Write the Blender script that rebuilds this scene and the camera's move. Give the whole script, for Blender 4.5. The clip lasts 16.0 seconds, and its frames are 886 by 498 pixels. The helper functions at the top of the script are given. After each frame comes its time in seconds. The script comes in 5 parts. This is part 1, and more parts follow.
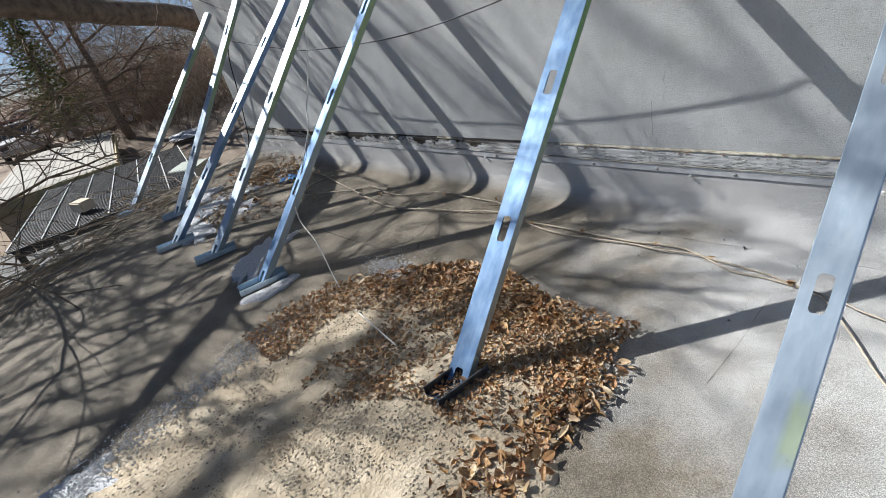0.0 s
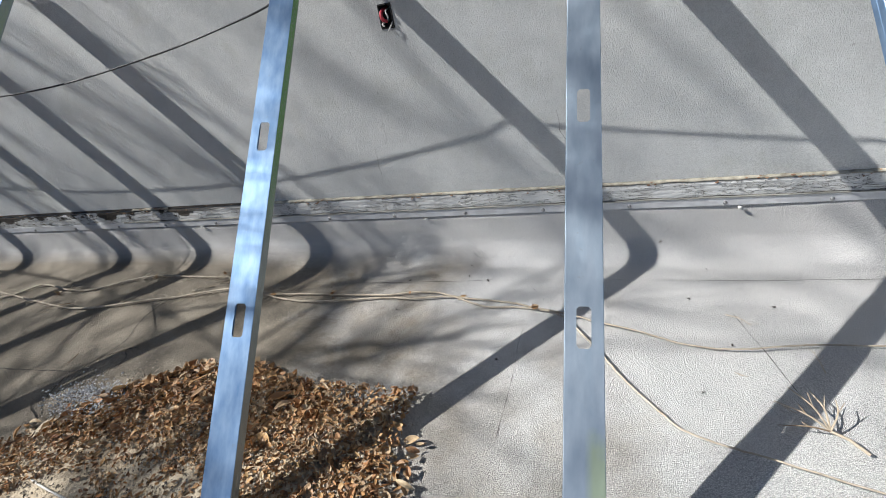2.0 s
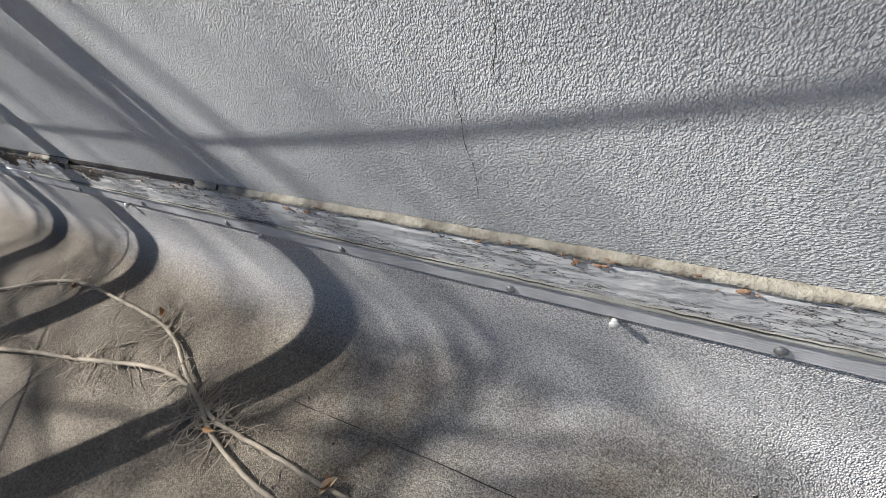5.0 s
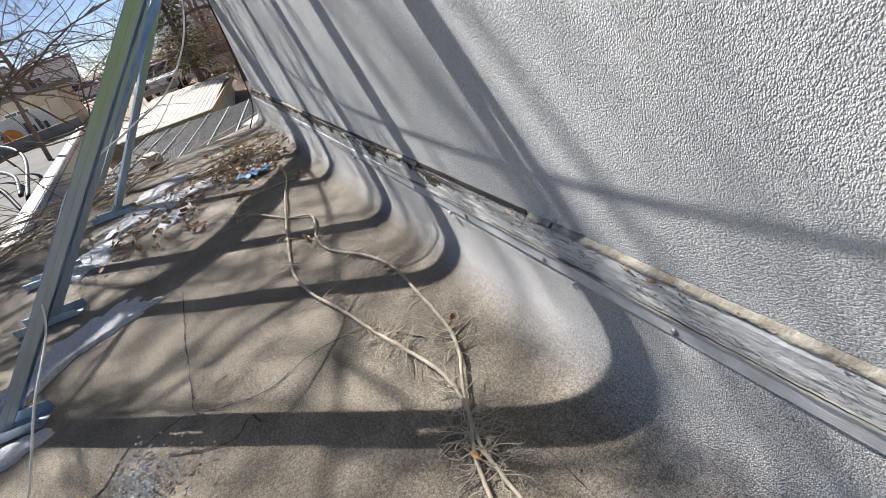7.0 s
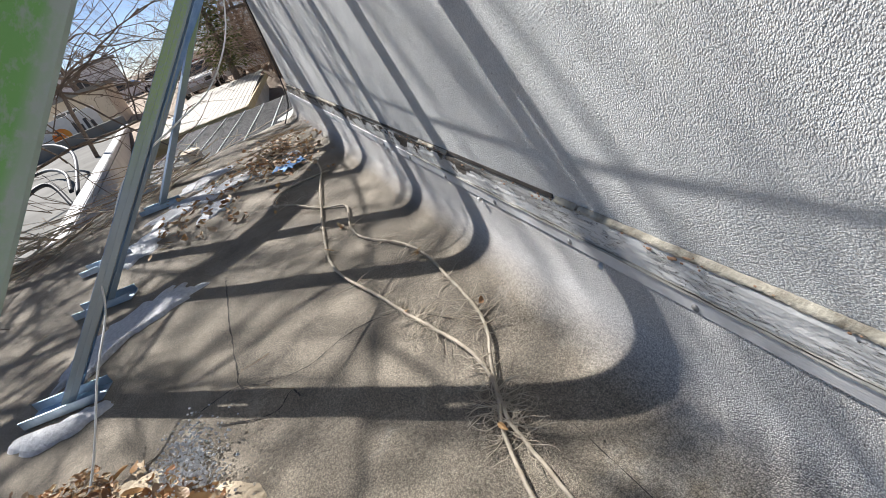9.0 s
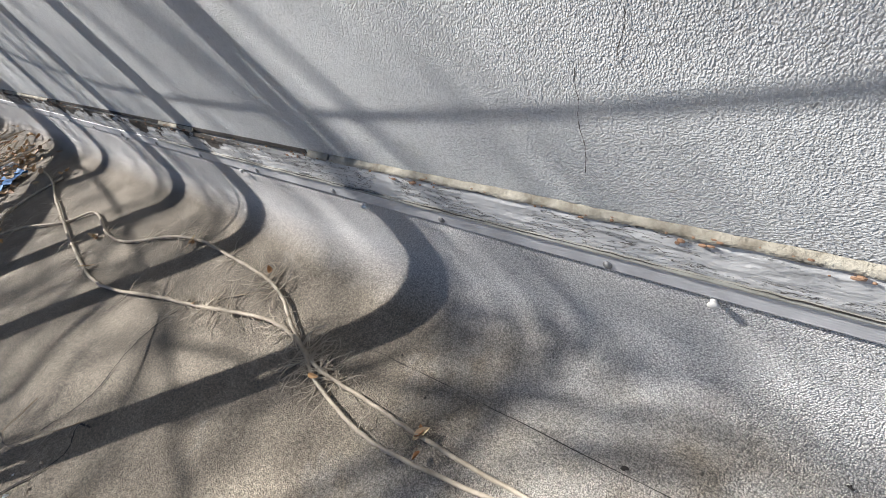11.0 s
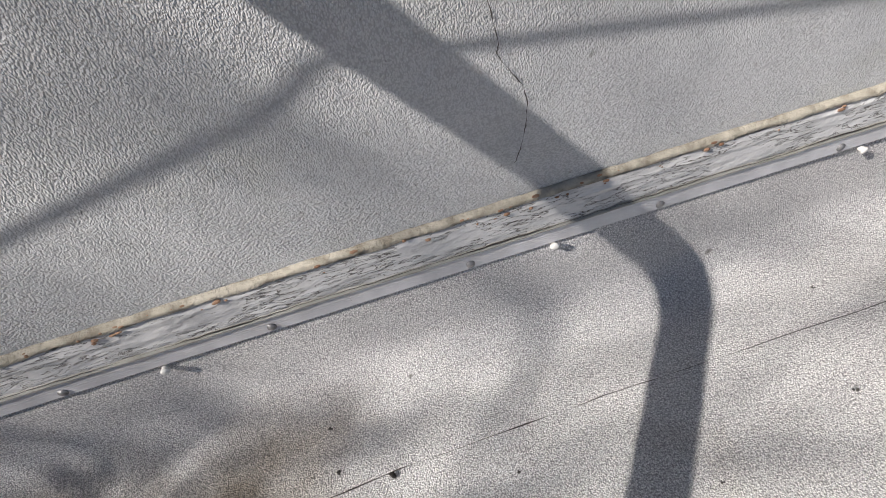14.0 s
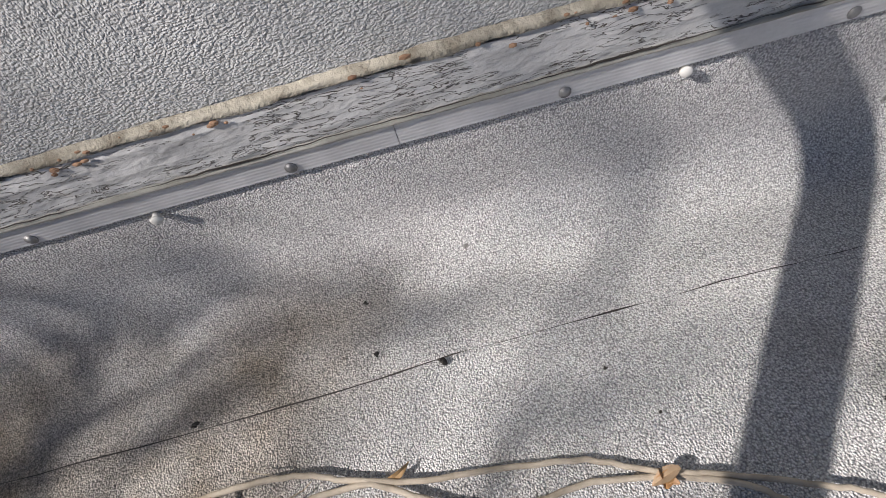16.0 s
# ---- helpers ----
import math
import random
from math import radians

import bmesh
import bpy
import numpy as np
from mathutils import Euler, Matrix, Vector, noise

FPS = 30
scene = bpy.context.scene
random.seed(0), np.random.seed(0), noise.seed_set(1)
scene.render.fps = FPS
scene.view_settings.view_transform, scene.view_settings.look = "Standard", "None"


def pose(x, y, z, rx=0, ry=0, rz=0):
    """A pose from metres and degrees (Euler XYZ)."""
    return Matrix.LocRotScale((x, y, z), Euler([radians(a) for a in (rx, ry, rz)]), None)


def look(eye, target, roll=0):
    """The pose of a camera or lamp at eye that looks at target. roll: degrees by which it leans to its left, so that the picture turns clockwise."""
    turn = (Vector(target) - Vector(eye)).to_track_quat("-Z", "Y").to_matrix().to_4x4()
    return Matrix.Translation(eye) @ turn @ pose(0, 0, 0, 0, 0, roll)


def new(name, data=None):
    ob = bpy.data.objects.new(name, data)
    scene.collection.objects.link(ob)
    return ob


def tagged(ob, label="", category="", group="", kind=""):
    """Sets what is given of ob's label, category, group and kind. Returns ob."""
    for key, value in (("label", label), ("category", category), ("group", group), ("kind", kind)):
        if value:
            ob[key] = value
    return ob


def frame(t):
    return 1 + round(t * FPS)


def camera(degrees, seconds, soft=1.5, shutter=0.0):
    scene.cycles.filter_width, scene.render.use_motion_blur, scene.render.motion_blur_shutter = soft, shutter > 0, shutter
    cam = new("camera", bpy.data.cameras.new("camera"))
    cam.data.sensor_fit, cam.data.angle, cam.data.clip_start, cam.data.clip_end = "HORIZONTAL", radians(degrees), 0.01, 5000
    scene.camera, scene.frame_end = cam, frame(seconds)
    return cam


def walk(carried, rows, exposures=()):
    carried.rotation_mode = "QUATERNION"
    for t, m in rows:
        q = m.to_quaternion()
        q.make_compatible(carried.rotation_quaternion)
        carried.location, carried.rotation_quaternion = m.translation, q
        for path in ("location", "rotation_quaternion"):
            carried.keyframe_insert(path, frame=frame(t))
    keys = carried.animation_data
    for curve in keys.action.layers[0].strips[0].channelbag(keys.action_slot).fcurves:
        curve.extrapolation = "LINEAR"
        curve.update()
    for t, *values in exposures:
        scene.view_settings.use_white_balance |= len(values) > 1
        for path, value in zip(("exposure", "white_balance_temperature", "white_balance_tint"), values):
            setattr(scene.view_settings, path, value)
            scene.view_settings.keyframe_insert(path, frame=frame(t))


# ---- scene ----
cam = camera(83.1, 16.0, 0.6)
PATH = [
    (0, (1.794, -2.358, 1.353), (0.361, -1.308, 0.435), -15.8),
    (0.5, (1.635, -2.282, 1.393), (0.473, -0.902, 0.53), -11.8),
    (1, (1.647, -2.216, 1.36), (0.83, -0.629, 0.457), -11.0),
    (1.5, (1.669, -2.191, 1.336), (1.002, -0.536, 0.432), -10.8),
    (2, (1.616, -2.111, 1.291), (0.996, -0.476, 0.322), -11.4),
    (2.5, (1.506, -1.767, 1.237), (0.859, -0.254, 0.101), -12.0),
    (3, (1.354, -1.411, 1.22), (0.587, 0.022, 0.055), -14.1),
    (3.2, (1.278, -1.253, 1.178), (0.495, 0.182, 0.025), -14.4),
    (5.3, (0.864, -0.464, 0.853), (-0.242, 0.549, -0.47), -20.2),
    (5.5, (0.828, -0.467, 0.863), (-0.351, 0.486, -0.441), -20.0),
    (6, (0.755, -0.496, 0.889), (-0.604, 0.353, -0.307), -19.1),
    (6.5, (0.716, -0.52, 0.91), (-0.81, 0.19, -0.171), -18.8),
    (7, (0.722, -0.545, 0.924), (-0.929, 0.018, -0.055), -19.4),
    (7.5, (0.735, -0.556, 0.931), (-0.971, -0.062, 0.012), -20.4),
    (8, (0.747, -0.57, 0.937), (-0.981, -0.117, 0.037), -20.9),
    (8.2, (0.753, -0.575, 0.935), (-0.978, -0.137, 0.034), -20.9),
    (10.3, (0.825, -0.553, 0.926), (-0.701, 0.083, -0.2), -23.6),
    (10.5, (0.833, -0.55, 0.926), (-0.648, 0.141, -0.226), -24.3),
    (11, (0.896, -0.549, 0.904), (-0.317, 0.364, -0.397), -23.4),
    (11.5, (1.018, -0.564, 0.905), (0.112, 0.584, -0.46), -20.9),
    (12, (1.122, -0.607, 0.936), (0.522, 0.744, -0.412), -19.3),
    (12.5, (1.168, -0.599, 0.955), (0.828, 0.795, -0.438), -17.9),
    (13, (1.215, -0.609, 0.934), (1.15, 0.805, -0.48), -15.4),
    (13.5, (1.231, -0.618, 0.923), (1.276, 0.799, -0.488), -14.8),
    (14, (1.251, -0.631, 0.92), (1.368, 0.781, -0.491), -14.0),
    (14.5, (1.236, -0.642, 0.915), (1.382, 0.758, -0.505), -13.2),
    (15, (1.22, -0.647, 0.905), (1.326, 0.725, -0.546), -13.0),
    (15.5, (1.224, -0.638, 0.875), (1.248, 0.617, -0.682), -13.8),
    (16, (1.171, -0.514, 0.706), (1.076, 0.602, -0.951), -18.8),
]
walk(cam, [(t, look(eye, target, roll)) for t, eye, target, roll in PATH],
     exposures=[(0, 0.68, 6300, 9), (3, 0.62, 6450, 10), (5.5, 0.84, 6500, 12), (6.5, 1.08, 6500, 12), (8, 1.18, 6500, 11), (11, 1.08, 6500, 12), (12, 0.87, 6550, 12), (13, 0.69, 6700, 15), (14.5, 0.58, 6700, 15), (15.5, 0.53, 6700, 15), (16, 0.43, 6650, 16)])

# ---- world, sun ----
SUN = Vector((-1.131, -0.36, 1.0)).normalized()
world = bpy.data.worlds.new("world")
scene.world = world
world.use_nodes = True
wn = world.node_tree.nodes
sky = wn.new("ShaderNodeTexSky")
sky.sky_type, sky.sun_disc = "NISHITA", False
sky.sun_elevation = math.asin(SUN.z)
sky.sun_rotation = math.atan2(SUN.x, SUN.y)
sky.altitude = 1500.0
sky.air_density = 0.55
sky.dust_density = 0.4
wn["Background"].inputs["Strength"].default_value = 0.05
world.node_tree.links.new(sky.outputs["Color"], wn["Background"].inputs["Color"])
sun_data = bpy.data.lights.new("sun", "SUN")
sun_data.energy, sun_data.angle, sun_data.color = 5.0, radians(0.55), (1.0, 0.975, 0.945)
sun = new("sun", sun_data)
sun.matrix_world = look((0, 0, 0), -SUN)
sun.location = (-8, -4, 9)


# ---- materials ----
def material(name, rough=0.8, metal=0.0):
    m = bpy.data.materials.new(name)
    m.use_nodes = True
    b = m.node_tree.nodes["Principled BSDF"]
    b.inputs["Roughness"].default_value, b.inputs["Metallic"].default_value = rough, metal
    return m, m.node_tree, b


def coords(nt, scale=(1, 1, 1), kind="Object"):
    tc, mp = nt.nodes.new("ShaderNodeTexCoord"), nt.nodes.new("ShaderNodeMapping")
    mp.inputs["Scale"].default_value = scale
    nt.links.new(tc.outputs[kind], mp.inputs["Vector"])
    return mp.outputs["Vector"]


def noise_node(nt, vec, scale, detail=4.0, rough=0.55, distort=0.0):
    n = nt.nodes.new("ShaderNodeTexNoise")
    n.inputs["Scale"].default_value, n.inputs["Detail"].default_value = scale, detail
    n.inputs["Roughness"].default_value, n.inputs["Distortion"].default_value = rough, distort
    nt.links.new(vec, n.inputs["Vector"])
    return n.outputs["Fac"]


def ramp(nt, fac, stops):
    r = nt.nodes.new("ShaderNodeValToRGB")
    e = r.color_ramp.elements
    while len(e) < len(stops):
        e.new(0.5)
    for el, (p, c) in zip(e, stops):
        el.position = p
        el.color = (*c, 1) if isinstance(c, tuple) else (c, c, c, 1)
    nt.links.new(fac, r.inputs["Fac"])
    return r.outputs["Color"]


def mix(nt, fac, a, b, kind="MIX"):
    n = nt.nodes.new("ShaderNodeMix")
    n.data_type, n.blend_type = "RGBA", kind
    for key, v in ((0, fac), (6, a), (7, b)):
        if isinstance(v, (int, float)):
            n.inputs[key].default_value = v if key == 0 else (v, v, v, 1)
        elif isinstance(v, tuple):
            n.inputs[key].default_value = (*v, 1)
        else:
            nt.links.new(v, n.inputs[key])
    return n.outputs[2]


def math_node(nt, op, a, b=0.0):
    n = nt.nodes.new("ShaderNodeMath")
    n.operation = op
    for i, v in enumerate((a, b)):
        if isinstance(v, (int, float)):
            n.inputs[i].default_value = v
        else:
            nt.links.new(v, n.inputs[i])
    return n.outputs[0]


def bump(nt, b, height, strength, distance=0.01, prev=None):
    n = nt.nodes.new("ShaderNodeBump")
    n.inputs["Strength"].default_value, n.inputs["Distance"].default_value = strength, distance
    nt.links.new(height, n.inputs["Height"])
    if prev:
        nt.links.new(prev, n.inputs["Normal"])
    nt.links.new(n.outputs["Normal"], b.inputs["Normal"])
    return n.outputs["Normal"]


def axis(nt, which):
    tc, sp = nt.nodes.new("ShaderNodeTexCoord"), nt.nodes.new("ShaderNodeSeparateXYZ")
    nt.links.new(tc.outputs["Object"], sp.inputs[0])
    return sp.outputs[which]


def wall_material():
    m, nt, b = material("stucco_coating", 0.85)
    v = coords(nt)
    big = noise_node(nt, v, 1.3, 5)
    mid = noise_node(nt, v, 9.0, 4)
    c = ramp(nt, big, [(0.3, (0.54, 0.555, 0.545)), (0.7, (0.66, 0.67, 0.655))])
    c = mix(nt, 0.35, c, ramp(nt, mid, [(0.3, (0.48, 0.49, 0.48)), (0.7, (0.72, 0.72, 0.70))]))
    moss = ramp(nt, noise_node(nt, v, 3.1, 6, 0.7), [(0.55, 0.0), (0.75, 0.35)])
    c = mix(nt, moss, c, (0.36, 0.37, 0.27))
    speck = ramp(nt, noise_node(nt, v, 60.0, 2), [(0.68, 0.0), (0.74, 0.6)])
    c = mix(nt, speck, c, (0.25, 0.245, 0.22))
    nt.links.new(c, b.inputs["Base Color"])
    # leathery wrinkles: a net of small cells, lying flat near the wall's foot
    def cells(sx, sy, sz, scale):
        warp = nt.nodes.new("ShaderNodeTexNoise")
        warp.inputs["Scale"].default_value, warp.inputs["Detail"].default_value = 130.0, 2.0
        nt.links.new(coords(nt), warp.inputs["Vector"])
        off = nt.nodes.new("ShaderNodeVectorMath")
        off.operation = "MULTIPLY_ADD"
        nt.links.new(warp.outputs["Color"], off.inputs[0])
        off.inputs[1].default_value = (0.004, 0.0, 0.004)
        nt.links.new(coords(nt, (sx, sy, sz)), off.inputs[2])
        vo = nt.nodes.new("ShaderNodeTexVoronoi")
        vo.feature = "SMOOTH_F1"
        vo.inputs["Scale"].default_value, vo.inputs["Smoothness"].default_value = scale, 0.35
        nt.links.new(off.outputs[0], vo.inputs["Vector"])
        return math_node(nt, "SUBTRACT", 1.0, vo.outputs["Distance"])
    zone = ramp(nt, math_node(nt, "ADD", math_node(nt, "MULTIPLY", axis(nt, "Z"), 1.2), math_node(nt, "MULTIPLY", noise_node(nt, v, 4.0, 2), 0.5)), [(0.75, 0.0), (1.1, 1.0)])
    wr = mix(nt, zone, cells(0.62, 1.0, 1.0, 390.0), cells(1.0, 1.0, 0.72, 400.0))
    lump = noise_node(nt, v, 48.0, 3)
    h = math_node(nt, "ADD", wr, math_node(nt, "ADD", math_node(nt, "MULTIPLY", lump, 0.8), math_node(nt, "MULTIPLY", noise_node(nt, v, 520.0, 2), 0.35)))
    bump(nt, b, h, 1.0, 0.0022)
    # shading of the wrinkles painted into the colour: dark pits, lighter ridges
    pit_shade = ramp(nt, wr, [(0.34, 0.84), (0.56, 1.05), (0.85, 1.13)])
    nt.links.new(mix(nt, 1.0, c, pit_shade, "MULTIPLY"), b.inputs["Base Color"])
    return m


def membrane_material():
    m, nt, b = material("granulated_membrane", 0.8)
    v = coords(nt)
    big = noise_node(nt, v, 1.1, 5)
    c = ramp(nt, big, [(0.3, (0.58, 0.57, 0.553)), (0.7, (0.71, 0.70, 0.68))])
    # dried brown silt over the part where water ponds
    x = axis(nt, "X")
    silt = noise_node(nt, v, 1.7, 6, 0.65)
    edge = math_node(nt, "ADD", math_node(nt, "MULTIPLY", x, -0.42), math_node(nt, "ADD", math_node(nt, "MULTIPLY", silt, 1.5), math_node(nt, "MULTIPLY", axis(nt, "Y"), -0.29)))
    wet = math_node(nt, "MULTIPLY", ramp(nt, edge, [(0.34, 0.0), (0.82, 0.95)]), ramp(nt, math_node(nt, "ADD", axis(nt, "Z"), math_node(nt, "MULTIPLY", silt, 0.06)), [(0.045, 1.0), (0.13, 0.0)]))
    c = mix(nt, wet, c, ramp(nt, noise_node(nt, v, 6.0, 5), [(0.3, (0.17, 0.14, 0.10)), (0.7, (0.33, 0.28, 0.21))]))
    grain = nt.nodes.new("ShaderNodeTexVoronoi")
    grain.inputs["Scale"].default_value = 350.0
    nt.links.new(v, grain.inputs["Vector"])
    gran = math_node(nt, "SUBTRACT", 1.0, grain.outputs["Distance"])
    # granule shading painted in: gaps darker, rounded tops brighter
    c = mix(nt, 1.0, c, ramp(nt, gran, [(0.28, 0.66), (0.52, 1.15), (0.9, 1.40)]), "MULTIPLY")
    c = mix(nt, 1.0, c, ramp(nt, noise_node(nt, v, 330.0, 2), [(0.36, 0.72), (0.62, 1.25)]), "MULTIPLY")
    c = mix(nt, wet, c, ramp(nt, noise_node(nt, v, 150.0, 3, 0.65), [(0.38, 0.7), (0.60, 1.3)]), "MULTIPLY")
    spot = ramp(nt, noise_node(nt, v, 23.0, 2), [(0.74, 0.0), (0.78, 0.7)])
    c = mix(nt, spot, c, (0.12, 0.1, 0.08))
    nt.links.new(c, b.inputs["Base Color"])
    h = math_node(nt, "ADD", gran, math_node(nt, "ADD", math_node(nt, "MULTIPLY", noise_node(nt, v, 420.0, 2), 0.4), math_node(nt, "MULTIPLY", noise_node(nt, v, 45.0, 3), 1.0)))
    bump(nt, b, h, 1.0, 0.0042)
    return m


def steel_material(name, green=0.0, low=(0.38, 0.50, 0.62), high=(0.53, 0.64, 0.74), mark=False, spray=(0.13, 0.30, 0.08)):
    m, nt, b = material(name, 0.36, 0.9)
    v = coords(nt, (1, 1, 0.35))
    c = ramp(nt, noise_node(nt, v, 30.0, 4), [(0.3, low), (0.7, high)])
    metal = 0.9
    if green:
        z = math_node(nt, "ADD", math_node(nt, "MULTIPLY", axis(nt, "Z"), 0.4), math_node(nt, "MULTIPLY", noise_node(nt, coords(nt, (1, 1, 0.4)), 6.0, 3), 0.22))
        fac = ramp(nt, z, [(0.44, 0.0), (0.6, green), (0.86, green), (0.98, 0.0)])
        fac = math_node(nt, "MULTIPLY", fac, ramp(nt, noise_node(nt, coords(nt, (1, 1, 0.6)), 170.0, 4, 0.7), [(0.38, 0.25), (0.52, 1.0)]))
        fac = math_node(nt, "MULTIPLY", fac, ramp(nt, math_node(nt, "ADD", axis(nt, "Y"), math_node(nt, "MULTIPLY", noise_node(nt, coords(nt), 40.0, 3), 0.004)), [(0.0365, 1.0), (0.0395, 0.15)]))
        c = mix(nt, fac, mix(nt, 0.9 * green, c, (0.25, 0.27, 0.235)), spray)
        nt.links.new(math_node(nt, "MULTIPLY", math_node(nt, "SUBTRACT", 1.0, fac), 0.85 - 0.6 * green), b.inputs["Metallic"])
        nt.links.new(math_node(nt, "ADD", 0.42, math_node(nt, "MULTIPLY", fac, 0.2)), b.inputs["Roughness"])
    else:
        nt.links.new(ramp(nt, noise_node(nt, v, 11.0, 5), [(0.3, 0.40), (0.7, 0.54)]), b.inputs["Roughness"])
    if mark:
        z = math_node(nt, "ADD", axis(nt, "Z"), math_node(nt, "MULTIPLY", noise_node(nt, coords(nt), 18.0, 3), 0.12))
        fac = math_node(nt, "MULTIPLY", ramp(nt, z, [(0.30, 0.0), (0.36, 0.55), (0.44, 0.55), (0.52, 0.0)]), ramp(nt, axis(nt, "X"), [(0.0, 0.0), (0.02, 1.0)]))
        c = mix(nt, fac, c, (0.62, 0.72, 0.32))
    # a thin dark line along the web on either side of the slots
    line = ramp(nt, math_node(nt, "ABSOLUTE", axis(nt, "X")), [(0.0196, 0.0), (0.0204, 0.75), (0.0212, 0.75), (0.022, 0.0)])
    c = mix(nt, line, c, (0.035, 0.045, 0.07))
    dirt = ramp(nt, noise_node(nt, coords(nt), 45.0, 5, 0.7), [(0.62, 0.0), (0.8, 0.5)])
    c = mix(nt, dirt, c, (0.30, 0.29, 0.26))
    nt.links.new(c, b.inputs["Base Color"])
    bump(nt, b, noise_node(nt, v, 70.0, 3), 0.06, 0.002)
    return m


def plain(name, a, z, rough=0.8, metal=0.0, scale=8.0, bumps=0.3, dist=0.005, bscale=40.0):
    m, nt, b = material(name, rough, metal)
    v = coords(nt)
    nt.links.new(ramp(nt, noise_node(nt, v, scale, 5), [(0.3, a), (0.7, z)]), b.inputs["Base Color"])
    if bumps:
        bump(nt, b, noise_node(nt, v, bscale, 4), bumps, dist)
    return m


def varied(name, colours, rough=0.75, island=True):
    """Each piece takes its own colour."""
    m, nt, b = material(name, rough)
    if island:
        src = nt.nodes.new("ShaderNodeNewGeometry").outputs["Random Per Island"]
    else:
        src = nt.nodes.new("ShaderNodeObjectInfo").outputs["Random"]
    n = len(colours)
    c = ramp(nt, src, [(i / max(1, n - 1), q) for i, q in enumerate(colours)])
    c = mix(nt, 0.35, c, ramp(nt, noise_node(nt, coords(nt), 60.0, 4), [(0.3, 0.25), (0.7, 0.7)]), "OVERLAY")
    nt.links.new(c, b.inputs["Base Color"])
    return m


def board_material():
    m, nt, b = material("weathered_painted_board", 0.85)
    v = coords(nt, (0.4, 1, 1))
    paint = ramp(nt, noise_node(nt, coords(nt), 6.0, 4), [(0.3, (0.60, 0.605, 0.59)), (0.7, (0.74, 0.74, 0.715))])
    wood = ramp(nt, noise_node(nt, v, 55.0, 5), [(0.3, (0.16, 0.14, 0.11)), (0.7, (0.42, 0.38, 0.31))])
    flake = noise_node(nt, coords(nt, (0.3, 1, 1)), 85.0, 8, 0.75, 0.4)
    left = math_node(nt, "MULTIPLY", axis(nt, "X"), -0.045)
    fac = ramp(nt, math_node(nt, "ADD", flake, left), [(0.65, 0.0), (0.67, 1.0)])
    stain = ramp(nt, noise_node(nt, coords(nt, (0.6, 1, 1)), 22.0, 7, 0.72), [(0.52, 0.0), (0.66, 0.4)])
    paint = mix(nt, stain, paint, (0.25, 0.255, 0.25))
    split = ramp(nt, noise_node(nt, coords(nt, (0.16, 1, 1)), 120.0, 4, 0.6, 0.5), [(0.488, 0.0), (0.498, 1.0), (0.502, 1.0), (0.512, 0.0)])
    gate = ramp(nt, noise_node(nt, coords(nt, (0.6, 1, 1)), 14.0, 3), [(0.43, 0.0), (0.49, 1.0)])
    split = math_node(nt, "MULTIPLY", split, gate)
    fac = math_node(nt, "MAXIMUM", fac, split)
    worn = math_node(nt, "ADD", noise_node(nt, coords(nt, (0.45, 1, 1)), 13.0, 6, 0.65), math_node(nt, "ADD", math_node(nt, "MULTIPLY", axis(nt, "Z"), 4.5), -1.38))
    rot = math_node(nt, "MULTIPLY", ramp(nt, worn, [(0.56, 0.0), (0.60, 1.0)]), ramp(nt, math_node(nt, "MULTIPLY", axis(nt, "X"), -1.0), [(0.1, 0.0), (0.7, 1.0)]))
    c = mix(nt, split, mix(nt, fac, paint, wood), (0.12, 0.105, 0.085))
    nt.links.new(mix(nt, rot, c, (0.045, 0.037, 0.028)), b.inputs["Base Color"])
    h = math_node(nt, "SUBTRACT", math_node(nt, "MULTIPLY", noise_node(nt, v, 120.0, 5), 0.45), fac)
    bump(nt, b, h, 1.0, 0.007)
    return m


MAT_WALL = wall_material()
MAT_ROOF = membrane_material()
# the sky's blue reflection is painted into these base colours, deepest in the first
MAT_STEEL_SKY = steel_material("galvanised_steel_sky_tint", 0.0, (0.16, 0.28, 0.47), (0.32, 0.45, 0.62))
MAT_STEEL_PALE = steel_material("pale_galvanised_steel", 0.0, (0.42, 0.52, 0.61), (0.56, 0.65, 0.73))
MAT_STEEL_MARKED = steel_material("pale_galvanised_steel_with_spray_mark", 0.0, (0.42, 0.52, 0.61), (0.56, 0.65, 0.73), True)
# darkened copy of the steel, with a track's shade in its colour
MAT_STEEL_SHADED = steel_material("shaded_track_steel", 0.0, (0.07, 0.08, 0.10), (0.14, 0.16, 0.19))
MAT_GREEN = steel_material("galvanised_steel_green_spray", 1.0)
MAT_GREENISH = steel_material("galvanised_steel_faint_green_spray", 0.7, spray=(0.32, 0.46, 0.12))
MAT_BOARD = board_material()
MAT_CAULK = plain("cream_sealant", (0.25, 0.22, 0.165), (0.62, 0.58, 0.47), 0.9, 0, 34, 0.7, 0.005, 140)
MAT_OLIVE = plain("olive_grey_sealant", (0.24, 0.235, 0.20), (0.42, 0.415, 0.37), 0.75, 0, 12, 0.6, 0.004, 70)
MAT_RUST = plain("crumbled_sealant", (0.22, 0.12, 0.07), (0.50, 0.32, 0.20), 0.9, 0, 30)
MAT_ALU = plain("brushed_aluminium", (0.56, 0.565, 0.57), (0.74, 0.745, 0.75), 0.6, 0.3, 20, 0.3, 0.002, 90)
MAT_BOLT = plain("dull_bolt", (0.22, 0.22, 0.22), (0.40, 0.40, 0.39), 0.5, 0.7, 60, 0.2)
MAT_WHITE = plain("white_plastic", (0.66, 0.65, 0.60), (0.78, 0.77, 0.72), 0.5, 0, 30, 0.1)
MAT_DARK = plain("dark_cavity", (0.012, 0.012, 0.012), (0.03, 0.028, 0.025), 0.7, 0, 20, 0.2)
